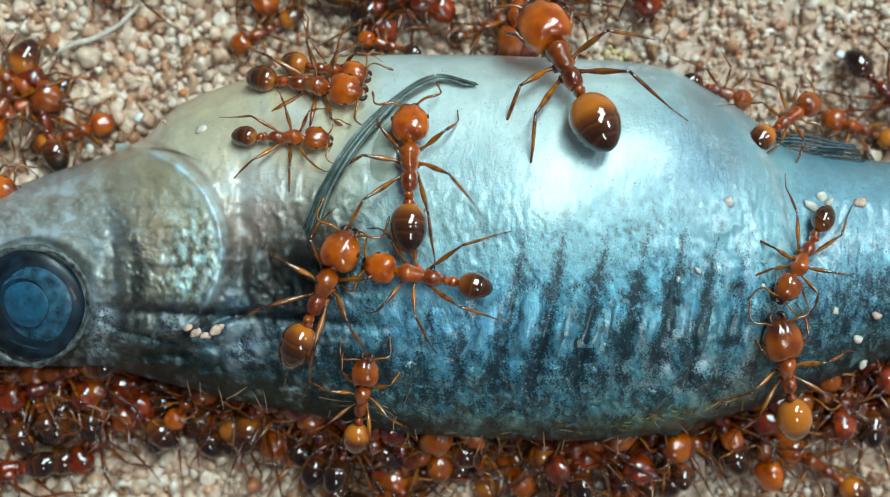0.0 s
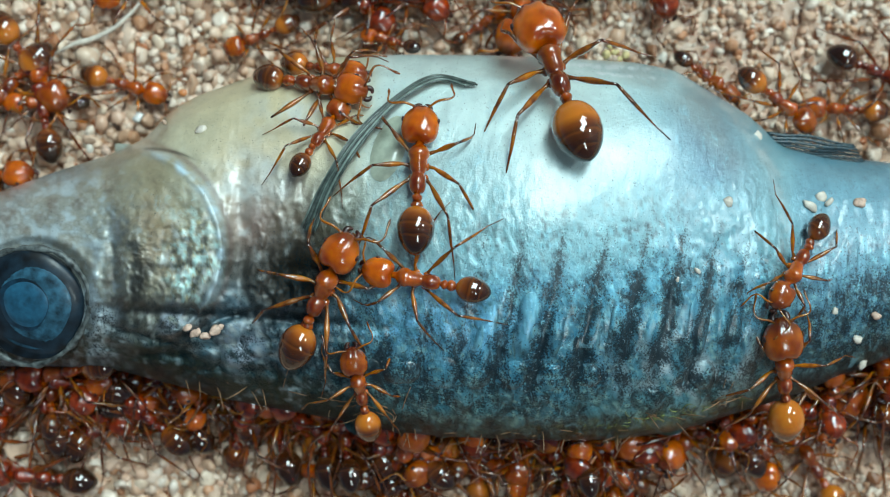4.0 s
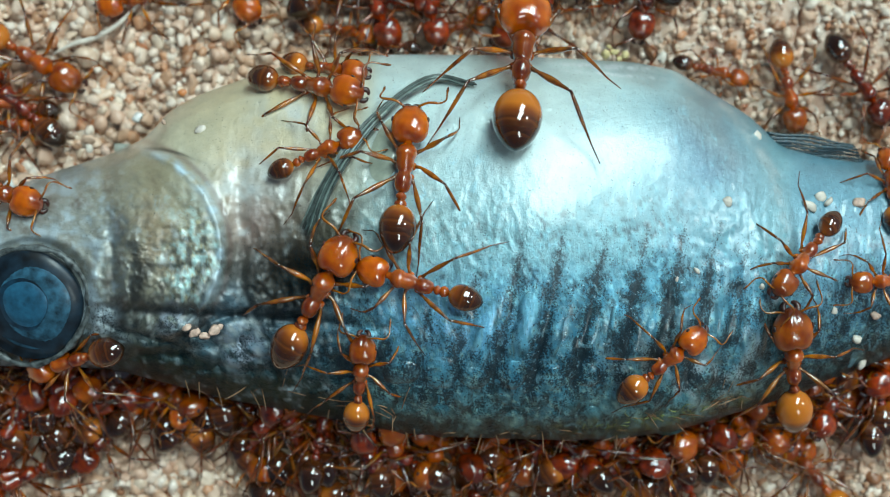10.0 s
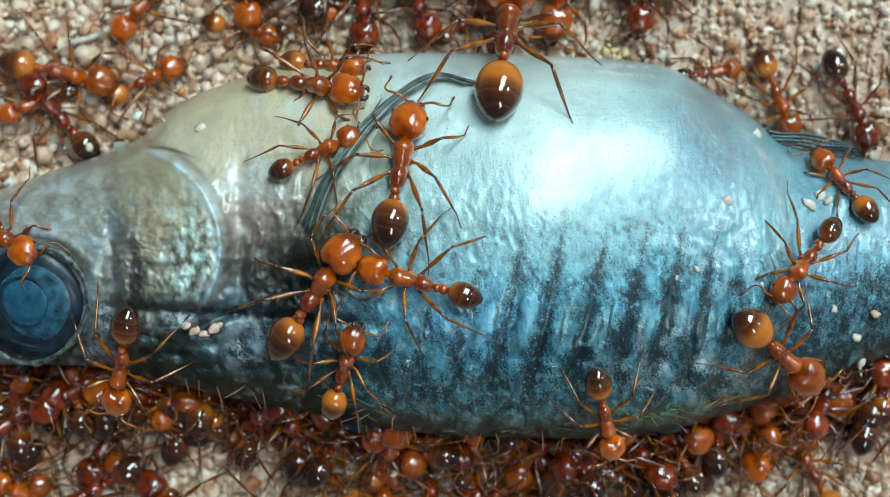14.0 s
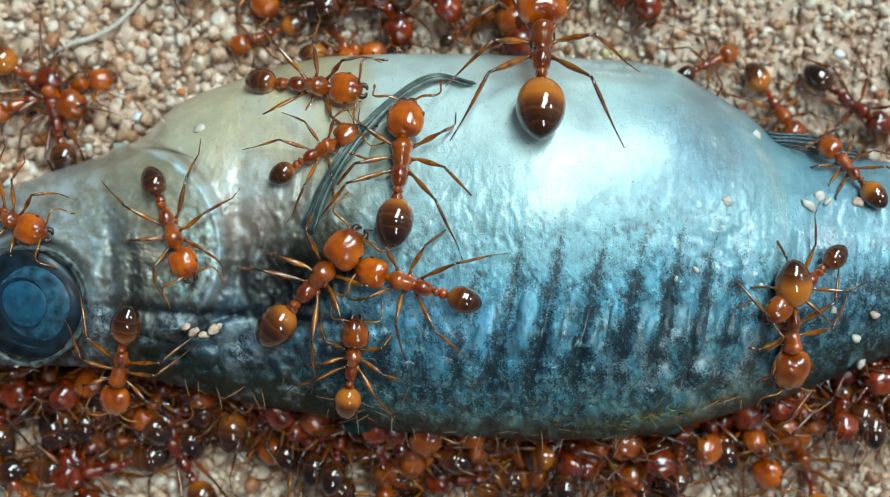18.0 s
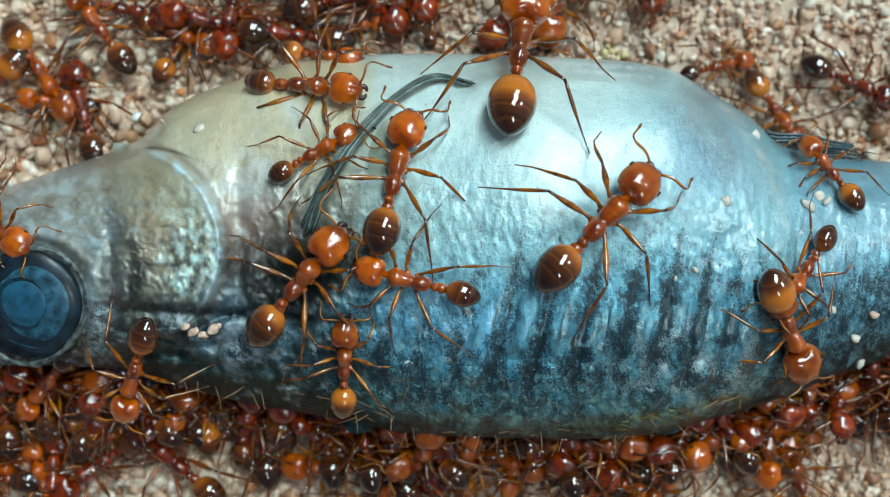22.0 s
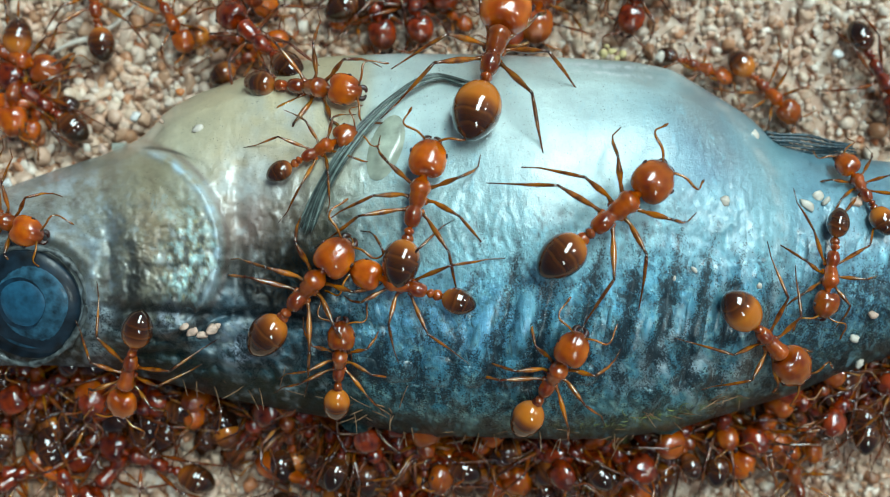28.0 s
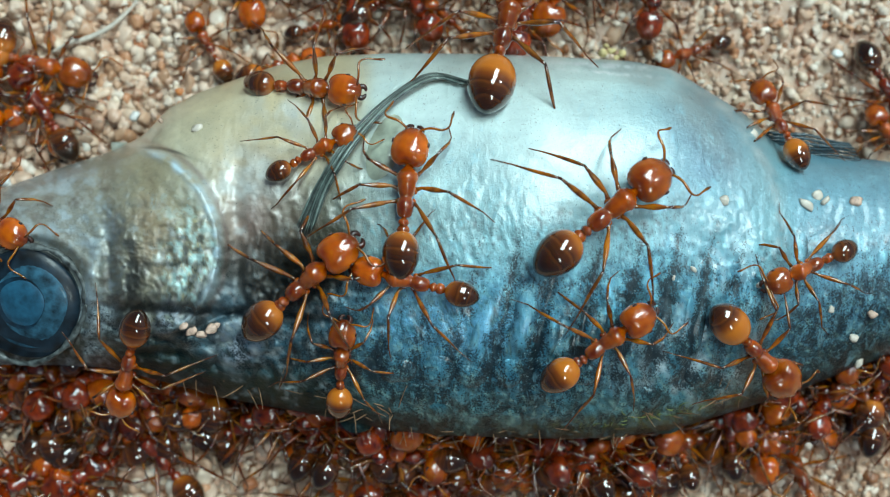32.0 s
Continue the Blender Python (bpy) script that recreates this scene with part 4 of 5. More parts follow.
            d[k + side] = jointed(mesh_from("leg", *tube(q[:8], r[:8], 7), limb), (0.4, 0.5, 0.25, 0.0, 0.0, 0.1, 0.55, 1.0))
            d["shin" + k + side] = jointed(mesh_from("shin", *tube(q[7:], r[7:len(q)], 7), limb), (1.0, 0.5, 0.1, 0.15, 0.5, 0.7, 0.6, 0.7, 0.8, 0.8, 0.9))
    prof = [(-0.275, 0.030), (-0.268, 0.052), (-0.245, 0.072), (-0.20, 0.084), (-0.15, 0.086), (-0.105, 0.080), (-0.083, 0.066), (-0.066, 0.064), (-0.048, 0.076), (-0.01, 0.086), (0.03, 0.090),
            (0.055, 0.088), (0.068, 0.094), (0.10, 0.108), (0.14, 0.108), (0.175, 0.094), (0.20, 0.070), (0.215, 0.048), (0.235, 0.040), (0.265, 0.036)]
    tv, tf = lathe(prof, 22, 1.0, 1.12, lambda x: 0.045 * math.exp(-((x - 0.09) / 0.09) ** 2) + 0.018 * math.exp(-((x + 0.16) / 0.05) ** 2))
    tv, tf = list(tv), list(tf)
    for hx, hy in ((0.135, 0.085), (0.015, 0.092), (-0.105, 0.085)):
        for s in (1, -1):
            bv = ex * np.array((0.042, 0.032, 0.045)) + np.array((hx - 0.004, (hy - 0.014) * s, -0.045))
            tf += [tuple(int(k) + len(tv) for k in q) for q in ef]
            tv += [tuple(p) for p in bv]
    d["thorax"] = mesh_from("thorax", tv, tf, shell)
    prof = [(-0.055, 0.026), (-0.04, 0.050), (-0.015, 0.068), (0.01, 0.058), (0.028, 0.032), (0.05, 0.020), (0.09, 0.019)]
    d["petiole"] = mesh_from("petiole", *lathe(prof, 14, 0.85, 1.25, lambda x: 0.025 * math.exp(-((x + 0.01) / 0.04) ** 2)), shell)
    prof = [(-0.06, 0.03), (-0.035, 0.060), (0.0, 0.072), (0.03, 0.058), (0.055, 0.028)]
    d["postpetiole"] = mesh_from("postpetiole", *lathe(prof, 14, 0.92, 0.9), shell)
    prof = []
    # egg-shaped, widest before the middle, drawn out to a point behind
    for q in np.concatenate([np.linspace(0, 0.12, 7) ** 1.0, np.linspace(0.15, 1, 27)]):
        r = 0.002 + q ** 0.5 * (1 - q) ** 0.62 / 0.463
        for seam in (0.50, 0.70, 0.86):
            r -= 0.035 * math.exp(-((q - seam) / 0.022) ** 2) * (1 - q)
        prof.append((0.25 - 0.52 * q, max(r, 0.004) * 0.196))
    prof.reverse()
    d["gaster"] = mesh_from("gaster", *lathe([(x * gw, r * gw) for x, r in prof], 24, 1.0, 0.9), M_GASTER[kind])
    return d, hw


def ant(kind, label, length):
    d, hw = ant_meshes(kind)
    root = new("ant")
    tagged(root, label, "ant", "ants on the fish and sand")
    z = 0.20
    head = part("head", d["head"], root, at=pose(0.5, 0, z + 0.02, 0, 12, 0))
    for s, k in ((1, "l"), (-1, "r")):
        part("eye", d["eye"], head, "tiny black eye", pose(0.045 * hw, 0.188 * s * hw, 0.035 * hw))
        part("mandible", d["mandible" + k], head, "dark mandible", pose(0.19 * hw, 0.06 * s * hw, -0.03))
        part("antenna", d["antenna" + k], head, at=pose(0.19 * hw, 0.06 * s * hw, 0.04))
    part("thorax", d["thorax"], root, at=pose(0.085, 0, z))
    part("petiole", d["petiole"], root, at=pose(-0.225, 0, z))
    part("postpetiole", d["postpetiole"], root, at=pose(-0.305, 0, z - 0.01))
    part("gaster", d["gaster"], root, "amber gaster with dark brown bands", at=pose(-0.55, 0, z, 0, -4, 0))
    for s, k in ((1, "l"), (-1, "r")):
        for pair, x, y in (("front", 0.22, 0.07), ("mid", 0.10, 0.075), ("hind", -0.02, 0.07)):
            leg = part("leg", d[pair + k], root, at=pose(x, y * s, 0.165))
            part("shin", d["shin" + pair + k], leg)
    root.scale = (length,) * 3
    return root


def stand(t, hu, hv, gu, gv, length, lift=0.0, anchor=0.5, low=False):
    """Pose of an ant whose head and gaster lie over these places of the plan at time t."""
    ex, ey = eye_at(t)
    up = 0.20 * length + lift
    zh, zg = (0.0002, 0.0002) if low else (support(hu, hv), support(gu, gv))
    H = place(np.array(float(hu)), np.array(float(hv)), np.array(zh + up)) + np.array((ex, ey, 0))
    G = place(np.array(float(gu)), np.array(float(gv)), np.array(zg + up)) + np.array((ex, ey, 0))
    dz = H[2] - G[2]
    if abs(dz) > 0.45 * length:
        low = max(H[2], G[2]) - 0.45 * length
        if dz > 0:
            G = place(np.array(float(gu)), np.array(float(gv)), np.array(low)) + np.array((ex, ey, 0))
        else:
            H = place(np.array(float(hu)), np.array(float(hv)), np.array(low)) + np.array((ex, ey, 0))
    mu, mv = (hu + gu) / 2, (hv + gv) / 2
    e = 30.0
    sx = (support(mu + e, mv) - support(mu - e, mv)) / (2 * e * K * HC)
    sy = (support(mu, mv - e) - support(mu, mv + e)) / (2 * e * K * HC)
    n = Vector((0, 0, 1)) if low else Vector((-sx * 0.8, -sy * 0.8, 1)).normalized()
    x = Vector(H - G).normalized()
    y = n.cross(x).normalized()
    n = x.cross(y)
    c = Vector(H) * anchor + Vector(G) * (1 - anchor) - x * length * (anchor - 0.5) - n * 0.20 * length
    R = Matrix((x, y, n)).transposed().to_4x4()
    return Matrix.Translation(c) @ R


# ---- the place ----
ground()
sand()
fish()


def pebble(u, v, r, mat, label, seed, flat=0.5, lift=0.0):
    shapes, f = grain_shapes(1, 2, 0.2, seed)
    z = float(skin_z(np.array([float(u)]), np.array([float(v)]))[0][0]) if skin_z(np.array([float(u)]), np.array([float(v)]), False)[1][0] > 0.02 else 0.0002
    rr = r * PX
    p = place(np.array(float(u)), np.array(float(v)), np.array(z + rr * flat * 0.5 + lift))
    me = mesh_from("sand_grain", shapes[0] * np.array((rr, rr * 0.85, rr * flat)), f, mat)
    ob = tagged(new("sand_grain", me), label, "grain", "loose grains")
    ob.matrix_basis = pose(*[float(c) for c in p], 0, 0, seed * 47 % 360)
    return ob


def pebbles():
    for i, (u, v, r) in enumerate(((353, 228, 13), (1336, 238, 16), (1425, 362, 17), (1450, 345, 15), (1462, 356, 14), (1285, 355, 12), (1228, 477, 8),
                                   (1510, 596, 12), (1472, 548, 9), (1195, 492, 6), (1345, 505, 9), (1225, 567, 7), (1520, 640, 17), (1410, 700, 14))):
        pebble(u, v, r, M_PALE_GRAIN, "pale sand grain stuck to the fish's skin", i + 1)
    for i, (u, v, r) in enumerate(((330, 576, 12), (346, 585, 15), (362, 592, 13), (378, 582, 14), (392, 575, 9), (1515, 356, 15), (1545, 555, 12))):
        pebble(u, v, r, M_PINK_GRAIN, "pinkish chip stuck to the fish's skin", i + 31)
    for i, (u, v, r) in enumerate(((1068, 96, 12), (1084, 91, 14), (1101, 98, 13), (1092, 104, 11), (1076, 84, 8))):
        pebble(u, v, r, M_YELLOW, "yellow crumb beside the fish", 61 + 20 * i, lift=0.0012)
    pebble(245, 205, 19, M_WHITE_GRAIN, "clear white rounded sand grain beside the fish", 63, 0.8, lift=0.0012)
    pebble(322, 165, 11, M_ORANGE_GRAIN, "orange sand grain beside the fish", 66, lift=0.0010)
    pebble(278, 208, 10, M_PINK_GRAIN, "pinkish grain beside the fish", 67, lift=0.0012)
    pebble(290, 214, 9, M_PINK_GRAIN, "pinkish grain beside the fish", 68, lift=0.0012)
    pebble(1482, 96, 13, M_WHITE_GRAIN, "white sand grain on the ground", 69, lift=0.0004)
    pebble(20, 325, 18, M_WHITE_GRAIN, "white sand grain at the fish's snout", 70, lift=0.0008)
    pebble(185, 266, 15, M_PINK_GRAIN, "pinkish grain at the fish's brow", 71, lift=0.001)
    pebble(158, 262, 12, M_PALE_GRAIN, "pale grain at the fish's brow", 72, lift=0.001)
    pebble(1168, 102, 14, M_PALE_GRAIN, "clear rounded sand grain beside the fish", 64, lift=0.0006)


pebbles()


def fibre():
    pts = [place(np.array(u), np.array(v), np.array(0.0006)) for u, v in ((95, 96), (130, 78), (165, 68), (200, 50), (226, 28), (244, 8), (262, -30))]
    pts = bent(pts, 4)
    rad = np.interp(np.linspace(0, 1, len(pts)), [0, 0.25, 0.6, 1], [0.03, 0.10, 0.08, 0.03]) * MM
    tagged(new("plant_fibre", mesh_from("plant_fibre", *tube(pts, rad, 7), M_PALE_GRAIN)), "pale dry plant fibre lying on the sand", "fibre")


fibre()


def tuft(name, u, v, wide, count, mat, label, seed, straight=False):
    rnd = random.Random(seed)
    vs, fs = [], []
    for i in range(count):
        a, q = rnd.uniform(0, 6.28), rnd.uniform(0.2, 1)
        u0, v0 = u + rnd.uniform(-1, 1) * wide, v + rnd.uniform(-9, 9)
        pts = []
        if straight:
            a = rnd.choice((1, -1)) * math.pi / 2 + rnd.gauss(0, 1.0)
        for k in range(4):
            if straight:
                if k:
                    uu, vv = uu + math.cos(a + 0.25 * k * (q - 0.6)) * (4 + 11 * q), vv + math.sin(a + 0.25 * k * (q - 0.6)) * (4 + 11 * q)
                else:
                    uu, vv = u0, v0
                pts.append(place(np.array(uu), np.array(vv), np.array(support(u0, v0) + (0.1 + 0.28 * k * q) * MM)))
                continue
            uu, vv = u0 + math.cos(a + 0.4 * k) * q * 9 * k, v0 + math.sin(a + 0.4 * k) * q * 6 * k
            pts.append(place(np.array(uu), np.array(vv), np.array(support(uu, vv) + (0.05 + 0.12 * k * rnd.random()) * MM)))
        tv, tf = tube(pts, [0.016 * MM, 0.018 * MM, 0.014 * MM, 0.006 * MM], 5)
        fs += [tuple(j + len(vs) for j in f) for f in tf]
        vs += list(tv)
    tagged(new(name, mesh_from(name, vs, fs, mat)), label, name.split("_")[-1])


for i, (u, v, w, c) in enumerate(((1065, 762, 34, 40), (1150, 742, 40, 34), (1225, 732, 30, 26), (1090, 770, 22, 22))):
    tuft("algae_tuft", u, v, w, c, M_ALGAE, "green-brown slimy tuft on the fish's back edge", i + 3)
# straight strands that stand for ant legs jutting out along the edge
for i, (u, v, w, c) in enumerate(((1170, 735, 50, 12), (760, 758, 60, 16), (660, 725, 50, 14), (460, 690, 60, 12), (1290, 705, 40, 16), (950, 765, 70, 18), (560, 715, 50, 10), (860, 768, 60, 20), (1080, 765, 60, 18), (350, 672, 60, 8))):
    tuft("fibre_tuft", u, v, w, c, M_STRAW, "pale straight strands standing for ant legs along the fish's back edge", i + 13, True)

# ---- the ants ----
KINDS = {
    "worker": ant("worker", "glossy orange-brown fire ant worker", 172 * PX),
    "major": ant("major", "large glossy red-brown fire ant with a broad head", 195 * PX),
    "minor": ant("minor", "small slender orange fire ant", 140 * PX),
    "dusky": ant("dusky", "fire ant coloured dark red as in shade, blackish gaster", 160 * PX)}
USED = set()


def an_ant(kind, units, label):
    proto = KINDS[kind]
    if kind in USED:
        ob = copy_thing(proto, Matrix.Identity(4))
        ob.animation_data_clear()
    else:
        USED.add(kind)
        ob = proto
    ob.scale = (units * PX,) * 3
    ob["label"] = label
    return ob


def gait(ob, rows, seed):
    """Swing the legs and wave the antennae by the way the ant has gone."""
    rnd = random.Random(seed)
    ts = [r[0] for r in rows]
    mids = [((r[1] + r[3]) / 2, (r[2] + r[4]) / 2) for r in rows]
    grid = np.arange(0, END + 0.01, 0.25)
    u, v = np.interp(grid, ts, [m[0] for m in mids]), np.interp(grid, ts, [m[1] for m in mids])
    speed = np.hypot(np.gradient(u, grid), np.gradient(v, grid))
    speed = np.convolve(np.pad(speed, 1, mode="edge"), (0.25, 0.5, 0.25), "valid")
    phase = np.cumsum(speed) * 0.25 / 70 * 2 * math.pi
    amp = np.clip(speed / 60, 0.06, 1) * 24
    legs = [c for c in ob.children if c.name.startswith("leg")]
    for i, leg in enumerate(legs):
        home = leg.matrix_basis.translation.copy()
        off = (i % 2) * math.pi + (i // 3) * math.pi
        still = rnd.uniform(-13, 13)
        walk(leg, [(float(t), pose(*home, 4 * math.sin(p + off), 0, still + a * math.sin(p * 0.9 + off))) for t, p, a in zip(grid[::2], phase[::2], amp[::2])])
    head = [c for c in ob.children if c.name.startswith("head")][0]
    hp = head.matrix_basis.copy()
    turn = rnd.uniform(-9, 9)
    walk(head, [(float(t), hp @ pose(0, 0, 0, 0, 4 * math.sin(t * 0.9 + seed), turn + 5 * math.sin(t * 0.7 + seed * 2))) for t in np.arange(0, END + 0.1, 1.0)])
    for a in [c for c in head.children if c.name.startswith("antenna")]:
        home = a.matrix_basis.translation.copy()
        w = rnd.uniform(0, 6)
        still = rnd.uniform(-15, 25) * (1 if home.y > 0 else -1)
        walk(a, [(float(t), pose(*home, 0, 6 * math.sin(t * 2.3 + w), still + 11 * math.sin(t * 1.7 + w * 2))) for t in np.arange(0, END + 0.1, 0.5)])


def follow(kind, units, label, rows, anchor=0.5, lift=0.0):
    ob = an_ant(kind, units, label)
    rows = [(0.0, *rows[0][1:])] * (rows[0][0] > 0) + list(rows) + [(END, *rows[-1][1:])] * (rows[-1][0] < END)
    walk(ob, [(r[0], stand(*r, units * PX, lift * MM, anchor)) for r in rows])
    gait(ob, rows, len(USED) + len(bpy.data.actions))
    return ob


def crowd(count, spot, seed, label, roam=26.0, lift=0.25, low=False, mixed=(0.22, 0.14, 0.64), arrive=None, leave=None, tumble=0.0, side=1):
    """Ants that mill about: each drifts round its own spot, turning this way and that."""
    rnd = random.Random(seed)
    for i in range(count):
        u, v, heading = spot(rnd, i)
        kind = rnd.choices(("worker", "minor", "dusky"), mixed)[0]
        units = {"worker": 160, "minor": 132, "dusky": 156}[kind] * rnd.uniform(0.92, 1.08)
        du, dv = rnd.uniform(-1, 1) * roam * 1.6, rnd.uniform(-1, 1) * roam * 0.7
        high = rnd.uniform(0, 1) * lift
        w = [rnd.uniform(0, 6.28) for _ in range(4)]
        rows = []
        for k in range(0, 17):
            t = 2.0 * k
            cu = u + du * math.sin(t * 0.23 + w[0]) + roam * 0.5 * math.sin(t * 0.7 + w[1])
            cv = v + dv * math.sin(t * 0.31 + w[2])
            a = heading + radians(22) * math.sin(t * 0.37 + w[3])
            if arrive is not None:
                cv -= side * 230 * float(sig((arrive - t + w[0] * 0.5) / 0.8) + sig((t - leave - w[1] * 0.5) / 0.8))
            c, s = math.cos(a) * units * 0.47, math.sin(a) * units * 0.47
            rows.append((t, cu + c, cv + s, cu - c, cv - s))
        ob = an_ant(kind, units, label)
        tip = pose(0, 0, 0, rnd.uniform(-1, 1) * tumble, rnd.uniform(-1, 0.6) * tumble, 0)
        walk(ob, [(r[0], stand(*r, units * PX, high * MM, 0.5, low) @ tip) for r in rows])
        for leg in [c for c in ob.children if c.name.startswith("leg")]:
            home = leg.matrix_basis.translation.copy()
            p, s = rnd.uniform(0, 6), rnd.uniform(-18, 18)
            walk(leg, [(t, pose(*home, 8 * math.sin(t + p), 0, s + 14 * math.sin(t * 1.9 + p))) for t in range(0, 33, 2)])


def motions():
    # the worker in the middle, biting at the fin
    follow("worker", 176, "glossy orange fire ant worker standing on the fish's flank", [
        (0, 723, 218, 720, 392), (1, 732, 220, 725, 390), (2, 742, 226, 724, 393), (3, 742, 222, 735, 388), (5.5, 727, 225, 704, 408),
        (6, 721, 222, 690, 395), (7, 724, 208, 709, 383), (7.6, 726, 206, 704, 380), (8, 736, 232, 674, 388), (8.5, 738, 234, 676, 390), (9, 720, 222, 712, 407),
        (10, 724, 214, 700, 400), (11, 722, 212, 694, 393), (12, 723, 208, 694, 388), (13, 722, 208, 688, 390), (14, 722, 207, 687, 390), (17, 721, 210, 686, 388),
        (18, 715, 210, 696, 383), (18.5, 718, 228, 680, 402), (19, 732, 248, 674, 412), (20, 745, 256, 674, 424), (21, 746, 260, 674, 425), (22, 718, 226, 674, 400),
        (23, 722, 206, 680, 360), (24, 729, 197, 681, 353), (25, 729, 190, 680, 342), (25.5, 737, 214, 676, 368), (27.5, 690, 262, 700, 450), (28, 757, 270, 706, 465),
        (29, 724, 258, 698, 460), (30, 725, 253, 699, 457), (31, 748, 243, 711, 438), (32, 724, 252, 706, 450)], lift=0.1)
    # the large one that hangs over the belly's edge
    follow("major", 205, "large red-brown fire ant hanging over the belly, big amber gaster", [
        (0, 945, 25, 1045, 207), (1, 955, 25, 1054, 205), (1.5, 960, 40, 1060, 225), (2, 945, 40, 1041, 243), (2.5, 930, 20, 1008, 222), (3, 935, 15, 1020, 222), (5.5, 935, 5, 1006, 206), (6, 935, 0, 1008, 193),
        (7, 945, 0, 1012, 195), (8, 915, 0, 980, 203), (9, 925, 0, 936, 208), (10, 928, -5, 912, 200), (11, 950, -5, 904, 190),
        (12, 885, -30, 875, 168), (13, 950, -50, 883, 140), (14, 905, -50, 880, 150), (17, 985, -45, 928, 147), (17.5, 975, -90, 935, 105), (18, 955, -20, 953, 180), (18.5, 965, 10, 970, 200),
        (19, 925, -30, 925, 172), (20, 920, -20, 915, 182), (21, 930, -20, 876, 170), (22, 930, -20, 903, 175), (23, 945, -15, 868, 170), (24, 930, -20, 881, 172),
        (25, 935, -25, 873, 167), (25.5, 930, -10, 880, 185), (28, 900, -10, 842, 185), (29, 890, -15, 850, 183), (30, 865, -40, 844, 160), (31, 880, -45, 850, 150), (32, 915, -55, 868, 138)], 0.0, 0.25)
    follow("worker", 178, "fire ant worker facing the large one at the belly's edge", [
        (0, 905, 75, 925, -90), (6, 900, 50, 960, -110), (9, 885, 30, 900, -130), (13, 985, 40, 1020, -110), (18, 905, 40, 880, -120), (21, 970, 55, 990, -110), (24, 965, 50, 1000, -110), (28, 945, 45, 960, -120), (32, 965, 35, 1010, -110)], 1.0, 0.3)
    # two head to head by the fin's root
    follow("worker", 180, "orange fire ant worker gnawing at the fin's root", [
        (0, 602, 440, 525, 605), (3, 602, 440, 525, 607), (5.5, 600, 442, 515, 609), (6, 598, 443, 510, 607), (10, 600, 446, 510, 608), (11, 605, 450, 508, 608), (12, 600, 440, 508, 603), (13, 605, 440, 503, 595),
        (14, 608, 440, 502, 597), (17, 608, 440, 487, 580), (18, 612, 435, 488, 573), (18.5, 588, 430, 470, 578), (19, 586, 427, 466, 577), (25, 587, 427, 466, 573), (27.5, 588, 448, 464, 588), (28, 594, 450, 472, 588), (29, 589, 430, 469, 580),
        (30, 597, 418, 474, 565), (31, 594, 432, 466, 577), (32, 602, 440, 463, 565)])
    follow("minor", 157, "slender orange fire ant with a dark-tipped gaster on the flank", [
        (0, 672, 472, 827, 502), (2, 668, 472, 827, 503), (3, 665, 470, 822, 497), (3.5, 668, 475, 827, 502), (5.5, 662, 478, 815, 524), (9, 660, 478, 810, 523), (14, 658, 475, 810, 518), (17, 658, 481, 809, 527),
        (19, 658, 480, 808, 525), (20.5, 656, 481, 807, 525), (21, 656, 478, 804, 515), (25, 655, 476, 804, 516), (27.5, 652, 480, 803, 518), (28, 650, 484, 796, 528), (29, 655, 478, 797, 520), (30, 648, 476, 790, 520), (32, 652, 478, 803, 516)])
    follow("worker", 132, "orange fire ant worker climbing up the fish's back", [
        (0, 645, 648, 628, 775), (1, 640, 635, 635, 755), (2, 625, 642, 642, 760), (3, 617, 640, 655, 755), (6, 637, 625, 632, 742), (7, 648, 630, 655, 745), (8, 652, 630, 660, 745), (9, 637, 612, 622, 738), (10, 640, 612, 628, 732),
        (12, 635, 612, 622, 738), (13, 637, 608, 612, 735), (14, 622, 595, 588, 712), (17, 625, 580, 615, 712), (18, 628, 577, 612, 715), (19, 610, 578, 597, 708), (20, 623, 580, 592, 708), (21, 612, 580, 603, 720),
        (22, 608, 580, 605, 712), (24, 615, 580, 603, 712), (25, 615, 578, 600, 708), (28, 602, 585, 593, 714), (32, 604, 583, 598, 710)])
    # hind end of the belly
    follow("minor", 140, "small amber fire ant walking behind the belly's edge", [
        (0, 1385, 510, 1450, 388), (1, 1382, 515, 1445, 405), (2, 1378, 520, 1450, 400), (3, 1375, 522, 1440, 402), (6, 1375, 520, 1447, 408), (8, 1385, 520, 1453, 415), (10, 1380, 500, 1460, 398), (11, 1375, 498, 1447, 388),
        (12, 1380, 505, 1453, 400), (13, 1378, 515, 1460, 410), (14, 1380, 510, 1458, 412), (17, 1375, 545, 1468, 455), (18, 1362, 553, 1475, 450), (19, 1370, 555, 1460, 455), (20, 1362, 545, 1465, 450), (21, 1380, 545, 1473, 435),
        (22, 1375, 545, 1455, 420), (24, 1375, 550, 1450, 440), (25, 1378, 548, 1453, 430), (28, 1455, 530, 1475, 405), (29, 1475, 520, 1470, 385), (30, 1430, 455, 1483, 380), (31, 1400, 462, 1515, 432), (32, 1365, 498, 1488, 442)])
